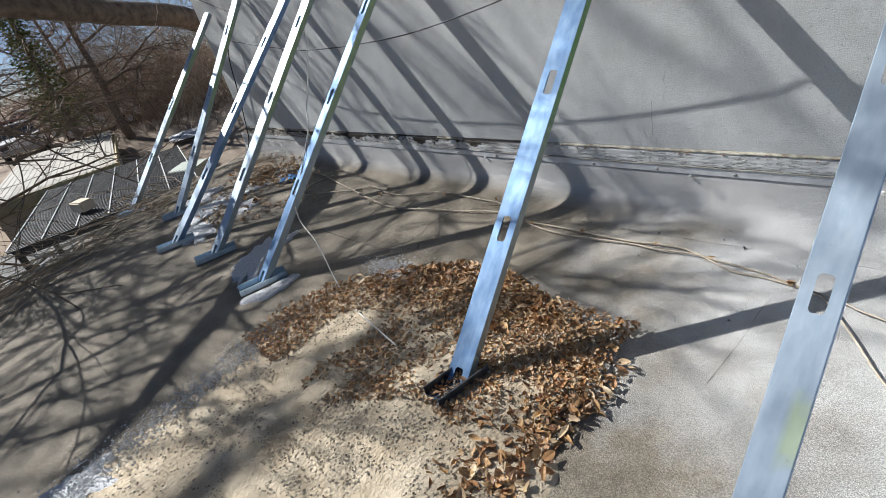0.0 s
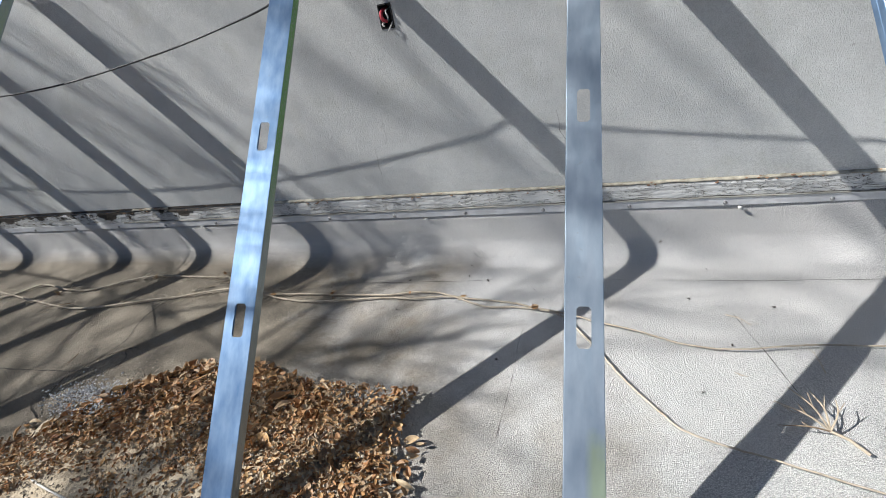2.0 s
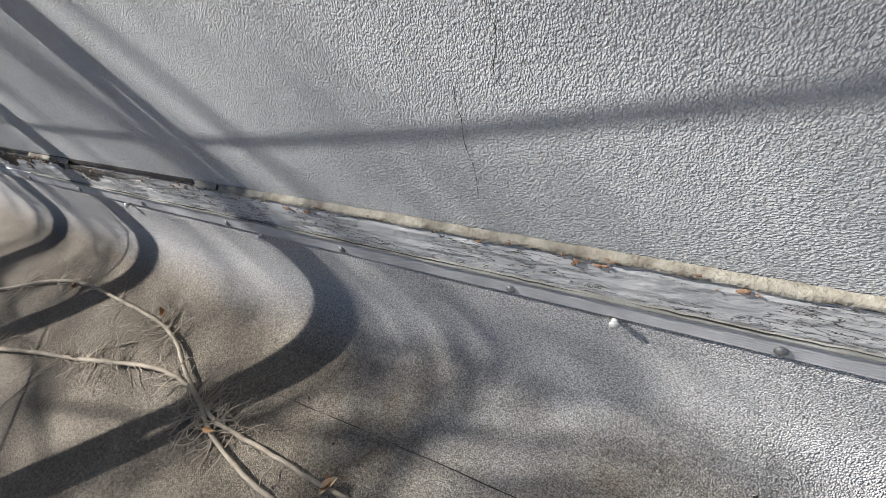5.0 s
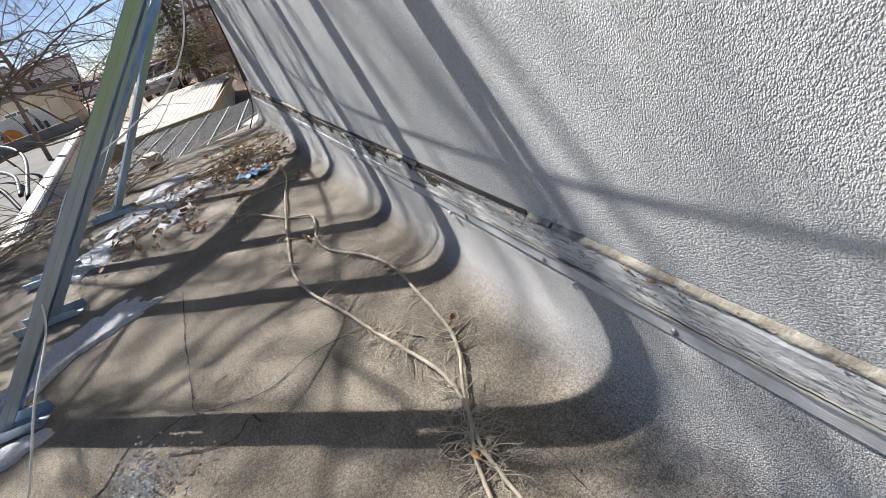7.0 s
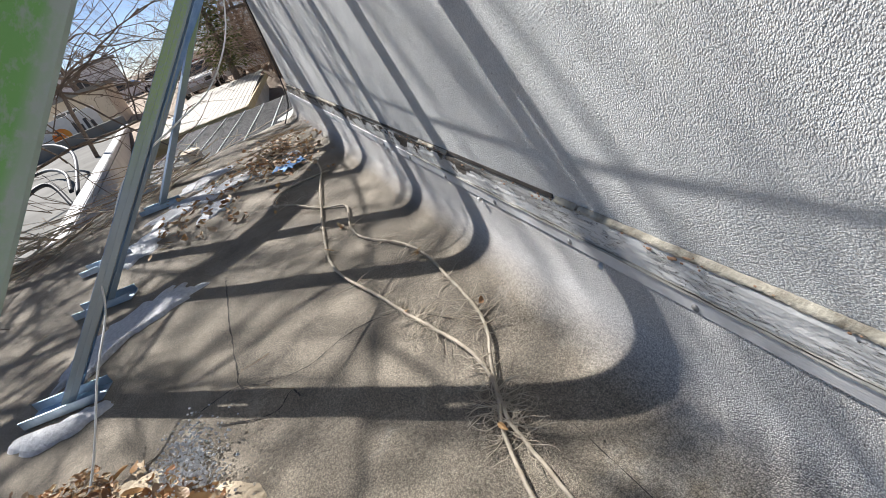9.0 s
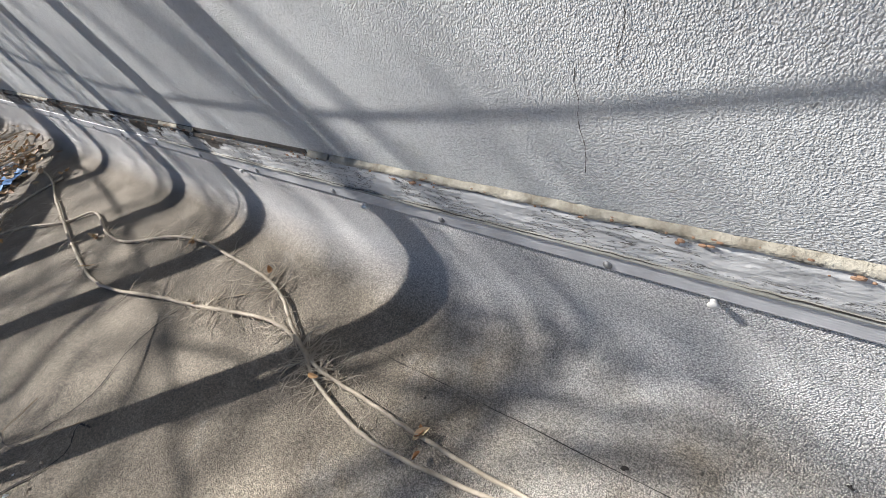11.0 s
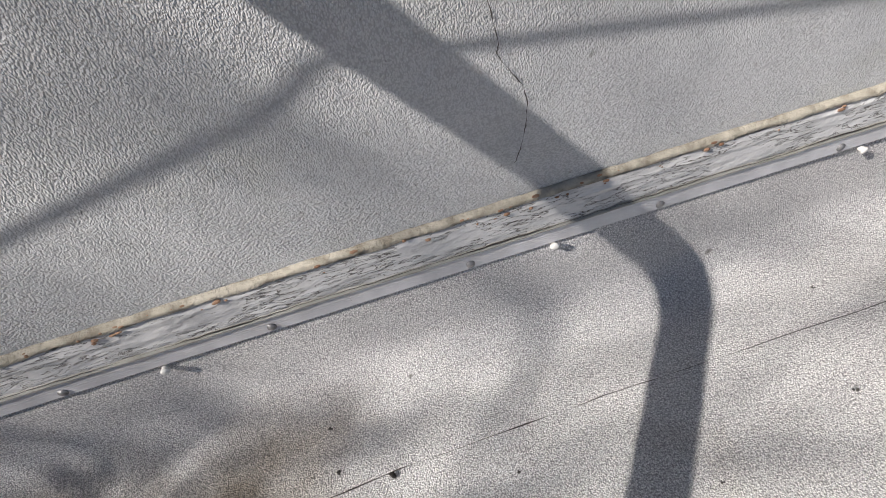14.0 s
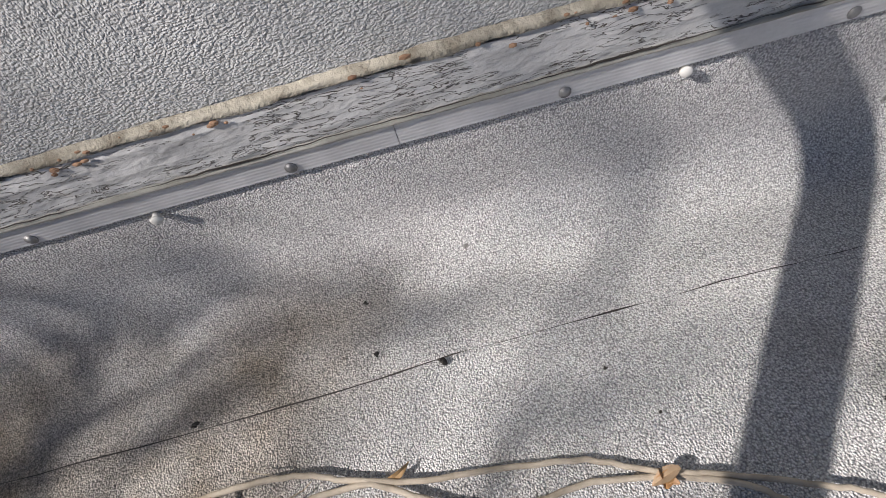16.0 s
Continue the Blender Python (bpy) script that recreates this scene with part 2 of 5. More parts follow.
MAT_BLACK = plain("black_cable", (0.012, 0.012, 0.013), (0.03, 0.03, 0.032), 0.5, 0, 20, 0.1)
MAT_RED = plain("red_wire", (0.45, 0.03, 0.05), (0.55, 0.06, 0.08), 0.5, 0, 20, 0)
MAT_CRACK = plain("open_crack", (0.03, 0.026, 0.022), (0.08, 0.07, 0.06), 0.9, 0, 20, 0.3)
MAT_VINE = plain("dry_vine", (0.36, 0.30, 0.22), (0.60, 0.53, 0.42), 0.8, 0, 25, 0.6, 0.003, 120)
MAT_TWIG = varied("dry_twig", [(0.26, 0.19, 0.12), (0.42, 0.33, 0.22), (0.58, 0.50, 0.38), (0.34, 0.26, 0.17)])
MAT_LEAF = varied("dry_leaf", [(0.28, 0.12, 0.04), (0.48, 0.27, 0.11), (0.58, 0.38, 0.18), (0.38, 0.17, 0.06), (0.64, 0.50, 0.31), (0.20, 0.09, 0.035), (0.50, 0.37, 0.22), (0.14, 0.07, 0.03)], 0.6)
MAT_LEAF_OB = varied("dry_leaf_single", [(0.28, 0.12, 0.04), (0.48, 0.27, 0.11), (0.58, 0.38, 0.18), (0.38, 0.17, 0.06), (0.64, 0.50, 0.31), (0.17, 0.08, 0.035), (0.50, 0.37, 0.24)], 0.6, False)
MAT_SAND = plain("sandy_grit", (0.40, 0.32, 0.22), (0.68, 0.58, 0.43), 0.95, 0, 9, 0.9, 0.012, 70)
MAT_PEBBLE = varied("grit_pebble", [(0.12, 0.10, 0.08), (0.42, 0.36, 0.28), (0.62, 0.55, 0.43), (0.26, 0.22, 0.18)], 0.9)
MAT_SNOW = plain("old_snow", (0.60, 0.61, 0.63), (0.86, 0.87, 0.89), 0.6, 0, 60, 1.0, 0.016, 150)
MAT_BARK = plain("bark", (0.10, 0.075, 0.055), (0.24, 0.185, 0.14), 0.95, 0, 12, 0.8, 0.02, 30)
MAT_BARK_PALE = varied("pale_brush", [(0.15, 0.10, 0.07), (0.36, 0.26, 0.18), (0.42, 0.34, 0.26), (0.20, 0.12, 0.08)], 0.85)
MAT_PINE = varied("conifer_needles", [(0.06, 0.08, 0.03), (0.14, 0.16, 0.05), (0.24, 0.24, 0.08)], 0.8)
MAT_EARTH = plain("bare_earth", (0.19, 0.14, 0.10), (0.36, 0.29, 0.22), 0.95, 0, 0.9, 0.7, 0.05, 6)
MAT_SHEET = plain("cream_sheet_metal", (0.27, 0.25, 0.205), (0.36, 0.335, 0.285), 0.7, 0.0, 3, 0.05)
MAT_FASCIA = plain("yellowed_fascia", (0.42, 0.33, 0.15), (0.58, 0.48, 0.28), 0.7, 0, 6, 0.2)
MAT_PALE = plain("pale_coated_roof", (0.18, 0.177, 0.165), (0.25, 0.246, 0.232), 1.0, 0, 0.8, 0.2)
MAT_PALE.node_tree.nodes["Principled BSDF"].inputs["Specular IOR Level"].default_value = 0.05  # chalky, without gloss
MAT_GREYPARAPET = plain("grey_parapet", (0.42, 0.42, 0.42), (0.55, 0.55, 0.55), 0.8, 0, 2, 0.2)
MAT_BEIGE = plain("beige_render", (0.50, 0.43, 0.33), (0.62, 0.55, 0.43), 0.9, 0, 1.2, 0.2)
MAT_IRON = plain("dark_grating_iron", (0.05, 0.05, 0.052), (0.12, 0.12, 0.12), 0.6, 0.6, 10, 0.2)
MAT_BRICK = plain("red_brown_render", (0.28, 0.10, 0.06), (0.38, 0.15, 0.09), 0.9, 0, 3, 0.3)
MAT_CARPAINT = plain("white_car_paint", (0.72, 0.73, 0.74), (0.78, 0.79, 0.80), 0.25, 0, 2, 0)
MAT_CARRED = plain("dark_red_car_paint", (0.20, 0.02, 0.03), (0.26, 0.03, 0.04), 0.25, 0, 2, 0)
MAT_GLASS = plain("tinted_glass", (0.03, 0.035, 0.04), (0.06, 0.065, 0.07), 0.08, 0, 2, 0)
MAT_TYRE = plain("tyre_rubber", (0.015, 0.015, 0.015), (0.03, 0.03, 0.03), 0.8, 0, 9, 0)
MAT_TIN = plain("pale_green_tin", (0.24, 0.27, 0.23), (0.32, 0.35, 0.30), 0.6, 0.2, 6, 0.1)
MAT_BLUE = plain("blue_sign_paint", (0.06, 0.22, 0.55), (0.10, 0.32, 0.62), 0.6, 0, 4, 0)
MAT_ORANGE = plain("orange_sign_paint", (0.75, 0.16, 0.03), (0.85, 0.42, 0.05), 0.6, 0, 2, 0)
MAT_SIGN = plain("white_sign_paint", (0.68, 0.68, 0.66), (0.76, 0.76, 0.74), 0.6, 0, 4, 0)


# ---- mesh helpers ----
def finish(name, verts, faces, mat, parent=None, label="", smooth=False):
    me = bpy.data.meshes.new(name)
    me.from_pydata([tuple(v) for v in verts], [], faces)
    me.materials.append(mat)
    if smooth:
        me.polygons.foreach_set("use_smooth", [True] * len(me.polygons))
    me.update()
    ob = new(name, me)
    if parent:
        ob.parent = parent
    if label:
        ob["label"] = label
    return ob


def part(name, bm, mat, parent=None, label="", smooth=False):
    bmesh.ops.recalc_face_normals(bm, faces=bm.faces)
    me = bpy.data.meshes.new(name)
    bm.to_mesh(me)
    bm.free()
    me.materials.append(mat)
    if smooth:
        me.polygons.foreach_set("use_smooth", [True] * len(me.polygons))
    ob = new(name, me)
    if parent:
        ob.parent = parent
    if label:
        ob["label"] = label
    return ob


def box(x0, x1, y0, y1, z0, z1, bevel=0.0, bm=None):
    bm = bm or bmesh.new()
    r = bmesh.ops.create_cube(bm, size=1.0, matrix=Matrix.LocRotScale(((x0 + x1) / 2, (y0 + y1) / 2, (z0 + z1) / 2), None, (x1 - x0, y1 - y0, z1 - z0)))
    if bevel:
        edges = list({e for v in r["verts"] for e in v.link_edges})
        bmesh.ops.bevel(bm, geom=edges, offset=bevel, segments=2, affect="EDGES")
    return bm


def empty(name, m, label, category, group=""):
    ob = new(name)
    ob.empty_display_size = 0.05
    ob.matrix_world = m
    return tagged(ob, label, category, group)


def smooth_path(pts, n=6):
    """Catmull-Rom through the points."""
    p = [Vector(q) for q in pts]
    p = [2 * p[0] - p[1]] + p + [2 * p[-1] - p[-2]]
    out = []
    for i in range(1, len(p) - 2):
        a, b, c, d = p[i - 1:i + 3]
        for k in range(n):
            t = k / n
            out.append(0.5 * ((2 * b) + (c - a) * t + (2 * a - 5 * b + 4 * c - d) * t * t + (3 * b - a - 3 * c + d) * t ** 3))
    out.append(p[-2])
    return out


def tube(verts, faces, pts, r0, r1, sides=6):
    """Adds a tapered tube along the points to the lists."""
    n, start = len(pts), len(verts)
    side = None
    for i, p in enumerate(pts):
        d = (pts[min(i + 1, n - 1)] - pts[max(i - 1, 0)])
        d = d.normalized() if d.length > 1e-9 else Vector((0, 0, 1))
        if side is None:
            side = d.orthogonal().normalized()
        side = (side - d * side.dot(d))
        side = side.normalized() if side.length > 1e-6 else d.orthogonal().normalized()
        up = d.cross(side)
        r = r0 + (r1 - r0) * i / max(1, n - 1)
        for k in range(sides):
            a = 2 * math.pi * k / sides
            verts.append(p + r * (math.cos(a) * side + math.sin(a) * up))
    for i in range(n - 1):
        for k in range(sides):
            a, b = start + i * sides + k, start + i * sides + (k + 1) % sides
            faces.append((a, b, b + sides, a + sides))
    faces.append(tuple(start + k for k in reversed(range(sides))))
    faces.append(tuple(start + (n - 1) * sides + k for k in range(sides)))


def rnd(a, b):
    return random.uniform(a, b)


# ---- roof deck with its upstand ----
def roof_left(y):
    """The free edge of the deck, which runs askew."""
    pts = [(0.3, -5.15), (-1.0, -4.85), (-1.9, -4.45), (-3.0, -3.75), (-6.5, -1.6)]
    for (ya, xa), (yb, xb) in zip(pts, pts[1:]):
        if y >= yb:
            return xa + (xb - xa) * (ya - y) / (ya - yb)
    return pts[-1][1]


def make_deck():
    prof = [(-6.5 + 0.25 * i, 0.0) for i in range(18)] + [(-2.0 + 0.1 * i, 0.0) for i in range(18)]
    R = 0.115
    cove = len(prof)
    for i in range(13):
        a = math.pi / 2 * i / 12
        prof.append((-0.135 + R * math.sin(a), R - R * math.cos(a)))
    prof += [(-0.017, 0.16), (-0.014, 0.21), (-0.012, 0.262), (0.01, 0.264)]
    cols, verts, faces = 150, [], []
    for j, (y0, z0) in enumerate(prof):
        xl = roof_left(y0)
        for i in range(cols + 1):
            u = i / cols
            x = xl + (5.0 - xl) * u
            y, z = y0, z0
            if y0 > -0.5 and j < cove + 13:
                # the cove is wider where the membrane is puffed out
                puff = math.exp(-((x + 0.15) / 0.6) ** 2) * min(1.0, (y0 + 0.5) / 0.365)
                y, z = -0.02 + (y0 + 0.02) * (1 + 0.85 * puff), z0 * (1 + 0.3 * puff)
            n1 = noise.noise(Vector((x * 2.1, y * 1.7, 3.0)))
            n2 = noise.noise(Vector((x * 5.5, y * 5.0, 9.0)))
            if z <= 0.001:
                verts.append((x, y, 0.008 * n1 + 0.004 * n2))
            else:
                k = min(1.0, (0.27 - z) / 0.1)
                verts.append((x, y - k * (0.010 * n1 + 0.005 * n2), z))
    w = cols + 1
    for j in range(len(prof) - 1):
        for i in range(cols):
            a = j * w + i
            faces.append((a, a + 1, a + 1 + w, a + w))
    # thickness at the free edge
    base = len(verts)
    for j, (y, z) in enumerate(prof):
        verts.append((roof_left(y) - 0.01, y, min(z, 0.0) - 0.16))
    for j in range(len(prof) - 1):
        faces.append((j * w, (j + 1) * w, base + j + 1, base + j))
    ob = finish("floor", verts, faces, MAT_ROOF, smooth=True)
    return tagged(ob, "grey granulated roofing membrane, brown with dried silt, coved up the wall", "roof deck", kind="structure")


make_deck()


def make_wall():
    bm = bmesh.new()
    xs, zs = [-4.85, 0.742, 0.802, 5.0], [0.0, 1.108, 1.204, 3.6]
    grid = {(i, j): bm.verts.new((x, 0.0, z)) for i, x in enumerate(xs) for j, z in enumerate(zs)}
    back = {(i, j): bm.verts.new((xs[i], 0.26, zs[j])) for i in (0, 3) for j in (0, 3)}
    for i in range(3):
        for j in range(3):
            if (i, j) != (1, 1):
                bm.faces.new((grid[i, j], grid[i + 1, j], grid[i + 1, j + 1], grid[i, j + 1]))
    hole = [(1, 1), (2, 1), (2, 2), (1, 2)]
    deep = [bm.verts.new((xs[i], 0.07, zs[j])) for i, j in hole]
    for k in range(4):
        bm.faces.new((grid[hole[k]], grid[hole[(k + 1) % 4]], deep[(k + 1) % 4], deep[k]))
    b = back
    bm.faces.new((b[0, 0], b[3, 0], b[3, 3], b[0, 3]))
    bm.faces.new((grid[0, 0], grid[0, 1], grid[0, 2], grid[0, 3], b[0, 3], b[0, 0]))
    bm.faces.new((grid[3, 0], grid[3, 1], grid[3, 2], grid[3, 3], b[3, 3], b[3, 0]))
    bm.faces.new((grid[0, 3], grid[1, 3], grid[2, 3], grid[3, 3], b[3, 3], b[0, 3]))
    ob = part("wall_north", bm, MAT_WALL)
    return tagged(ob, "grey rough-coated stucco wall with hairline cracks", "wall", kind="structure")


make_wall()


# ---- base trim: board, sealant, termination bar ----
def make_trim():
    verts, faces = [], []
    n, rows = 700, 9
    for i in range(n + 1):
        x = -4.85 + 9.85 * i / n
        for j in range(rows):
            t = j / (rows - 1)
            z = 0.268 + 0.080 * t
            g = noise.noise(Vector((x * 7, z * 90, 1.0))) * 0.002 + noise.noise(Vector((x * 30, z * 160, 5.0))) * 0.0014
            verts.append((x, -0.016 - g - (0.0 if 0 < j < rows - 1 else -0.003), z + 0.002 * noise.noise(Vector((x * 5, 0, j)))))
    for i in range(n):
        for j in range(rows - 1):
            a = i * rows + j
            faces.append((a, a + rows, a + rows + 1, a + 1))
    board = finish("trim_board", verts, faces, MAT_BOARD)
    tagged(board, "weathered grey-painted wooden trim board with flaking paint", "trim", kind="structure")
    verts, faces = [], []
    m, ring = 1100, 5
    for i in range(m + 1):
        x = -4.85 + 9.85 * i / m
        wob = noise.noise(Vector((x * 4, 2.0, 0))) * 0.002
        rag = 0.005 * noise.noise(Vector((x * 13, 7, 0))) + 0.003 * noise.noise(Vector((x * 60, 9, 0)))
        top, low = 0.3600 + wob + 0.0025 * noise.noise(Vector((x * 30, 4.0, 0))), 0.3505 + wob + rag
        for k, y in enumerate((-0.001, -0.0035, -0.0085, -0.0165, -0.0145)):
            t = (0.0, 0.04, 0.5, 0.97, 1.0)[k]
            verts.append((x, y - 0.0015 * noise.noise(Vector((x * 18, k * 0.7, 3))) - 0.0012 * noise.noise(Vector((x * 140, k * 1.7, 8))), top + (low - top) * t))
    for i in range(m):
        x = -4.85 + 9.85 * i / m
        if noise.noise(Vector((x * 2.6, 11, 0))) + 0.25 * noise.noise(Vector((x * 9, 12, 0))) < (-2.0 if x > -0.1 else 0.2 if x > -2.6 else -0.2):
            continue
        for k in range(ring - 1):
            a = i * ring + k
            faces.append((a, a + ring, a + ring + 1, a + 1))
    gap = part("trim_gap", box(-4.85, -0.2, -0.003, -0.0005, 0.348, 0.361), MAT_CRACK)
    tagged(gap, "dark open joint above the trim board", "joint", kind="structure")
    lv, lf = [], []
    for i in range(701):
        x = -1.2 + 6.2 * i / 700
        hi = 0.2805 + 0.004 * noise.noise(Vector((x * 8, 21, 0))) + 0.002 * noise.noise(Vector((x * 45, 23, 0)))
        for y, z in ((-0.016, hi + 0.001), (-0.0205, hi - 0.001), (-0.023, 0.2765), (-0.0185, 0.2725)):
            lv.append((x, y - 0.0015 * noise.noise(Vector((x * 25, z * 200, 5))), z))
    for i in range(700):
        for k in range(3):
            a = i * 4 + k
            lf.append((a, a + 4, a + 5, a + 1))
    low_bead = finish("lower_sealant_bead", lv, lf, MAT_OLIVE, smooth=True)
    tagged(low_bead, "uneven olive-grey sealant bead above the metal bar", "sealant", kind="structure")
    # dark strip painting the shadow line over the bead, and its open gaps
    gv, gf = [], []
    for i in range(901):
        x = -1.2 + 6.2 * i / 900
        zc = 0.2835 + 0.004 * noise.noise(Vector((x * 8, 21, 0))) + 0.002 * noise.noise(Vector((x * 45, 23, 0)))
        w = max(0.0002, 0.0011 + 0.0016 * noise.noise(Vector((x * 6, 31, 0))))
        gv += [(x, -0.0215, zc - w), (x, -0.0215, zc + w)]
    for i in range(900):
        gf.append((2 * i, 2 * i + 2, 2 * i + 3, 2 * i + 1))
    tagged(finish("trim_shadow_line", gv, gf, MAT_CRACK), "dark strip painted as the shadow line and gaps between board and sealant", "joint", kind="structure")
    bead = finish("sealant_bead", verts, faces, MAT_CAULK, smooth=True)
    tagged(bead, "cracked cream sealant bead along the top of the board", "sealant", kind="structure")
    crumbs = bmesh.new()
    for k in range(220):
        x, r = rnd(-4.6, 3.0), rnd(0.0012, 0.0042)
        bmesh.ops.create_icosphere(crumbs, subdivisions=1, radius=r, matrix=pose(x, -0.018, rnd(0.338, 0.365)) @ Matrix.Diagonal((rnd(1, 2.4), 0.8, 1, 1)))
    ob = part("sealant_crumbs", crumbs, MAT_RUST)
    tagged(ob, "rusty brown crumbs of old sealant on the board", "sealant", kind="stuff")
    # pressed bar with fine ribs
    prof = [(-0.012, 0.238), (-0.0185, 0.239)]
    for k in range(6):
        prof += [(-0.0185, 0.2405 + 0.0052 * k), (-0.0181, 0.2425 + 0.0052 * k)]
    prof += [(-0.0185, 0.2715), (-0.0192, 0.2735), (-0.016, 0.2745)]
    for k, (xa, xb) in enumerate(((-4.84, -1.926), (-1.925, 1.119), (1.12, 4.2))):
        v, f, seg = [], [], 40
        for i in range(seg + 1):
            x = xa + (xb - xa) * i / seg
            dz = 0.002 * noise.noise(Vector((x * 1.3, 3, k)))
            v += [(x, y, z + dz) for y, z in prof]
        for i in range(seg):
            for j in range(len(prof) - 1):
                a = i * len(prof) + j
                f.append((a, a + 1, a + 1 + len(prof), a + len(prof)))
        bar = finish("termination_bar", v, f, MAT_ALU)
        tagged(bar, "ribbed aluminium termination bar screwed over the membrane edge", "metal bar", "termination bars")
        for q in range(-12, 12):
            x = 0.6 + 0.372 * q
            if not xa + 0.02 < x < xb - 0.02:
                continue
            bm = bmesh.new()
            bmesh.ops.create_uvsphere(bm, u_segments=10, v_segments=6, radius=0.0068, matrix=pose(x, -0.0185, 0.250) @ Matrix.Diagonal((1, 0.7, 1, 1)))
            bmesh.ops.create_cone(bm, cap_ends=True, segments=10, radius1=0.0085, radius2=0.0085, depth=0.002, matrix=pose(x, -0.0195, 0.250, 90, 0, 0))
            part("bolt", bm, MAT_BOLT, bar, "dull grey domed bolt head", True)


make_trim()


def make_tack(x, z, tilt):
    bm = bmesh.new()
    bmesh.ops.create_cone(bm, cap_ends=True, segments=10, radius1=0.005, radius2=0.0065, depth=0.016, matrix=pose(0, -0.009, 0, 90, 0, 0))
    bmesh.ops.create_uvsphere(bm, u_segments=10, v_segments=6, radius=0.0085, matrix=pose(0, -0.017, 0) @ Matrix.Diagonal((1.1, 0.55, 0.9, 1)))
    ob = part("wall_plug", bm, MAT_WHITE, None, "", True)
    ob.matrix_world = pose(x, -0.007, z, tilt, 0, tilt * 1.4)
    return tagged(ob, "small white plastic plug standing out of the membrane", "fastener", "white plugs under the bar")


for k, px in enumerate((-1.62, -0.62, -0.04, 0.765, 1.509, 2.141, 2.75)):
    make_tack(px, 0.229, (10, -8, 14, 6, -10, 9, 4)[k])


# ---- recessed outlet box ----
def make_outlet():
    ob = empty("outlet_box", pose(0.772, 0.0, 1.156), "open black electrical box with loose red and white wires", "outlet box")
    bm = box(-0.0295, 0.0295, 0.062, 0.069, -0.047, 0.047)
    part("back_plate", bm, MAT_DARK, ob)
    for sx in (-1, 1):
        part("side_plate", box(sx * 0.027 - 0.002, sx * 0.027 + 0.002, -0.004, 0.062, -0.047, 0.047), MAT_DARK, ob)
    for sz in (-1, 1):
        part("end_plate", box(-0.025, 0.025, -0.004, 0.062, sz * 0.045 - 0.002, sz * 0.045 + 0.002), MAT_DARK, ob)
    for mat, pts, r in ((MAT_RED, [(-0.014, 0.06, 0.03), (-0.016, -0.004, 0.018), (-0.013, -0.012, -0.008), (-0.004, 0.01, -0.02)], 0.0075),
                        (MAT_WHITE, [(0.004, 0.06, 0.03), (0.004, -0.004, 0.02), (0.012, -0.012, 0.0), (0.004, 0.0, -0.014)], 0.003),
                        (MAT_WHITE, [(-0.012, 0.06, -0.02), (-0.018, -0.006, -0.026), (-0.01, -0.014, -0.036)], 0.004),
                        (MAT_WHITE, [(0.016, 0.06, -0.01), (0.018, -0.01, -0.036), (0.004, -0.016, -0.056)], 0.003)):
        v, f = [], []
        tube(v, f, smooth_path(pts, 5), r, r, 7)
        finish("wire", v, f, mat, ob, smooth=True)


make_outlet()


# ---- leaning steel studs in short tracks ----
HOLES = [(-0.03, 0.08), (0.588, 0.69), (1.198, 1.30), (1.808, 1.91), (2.40, 2.50)]


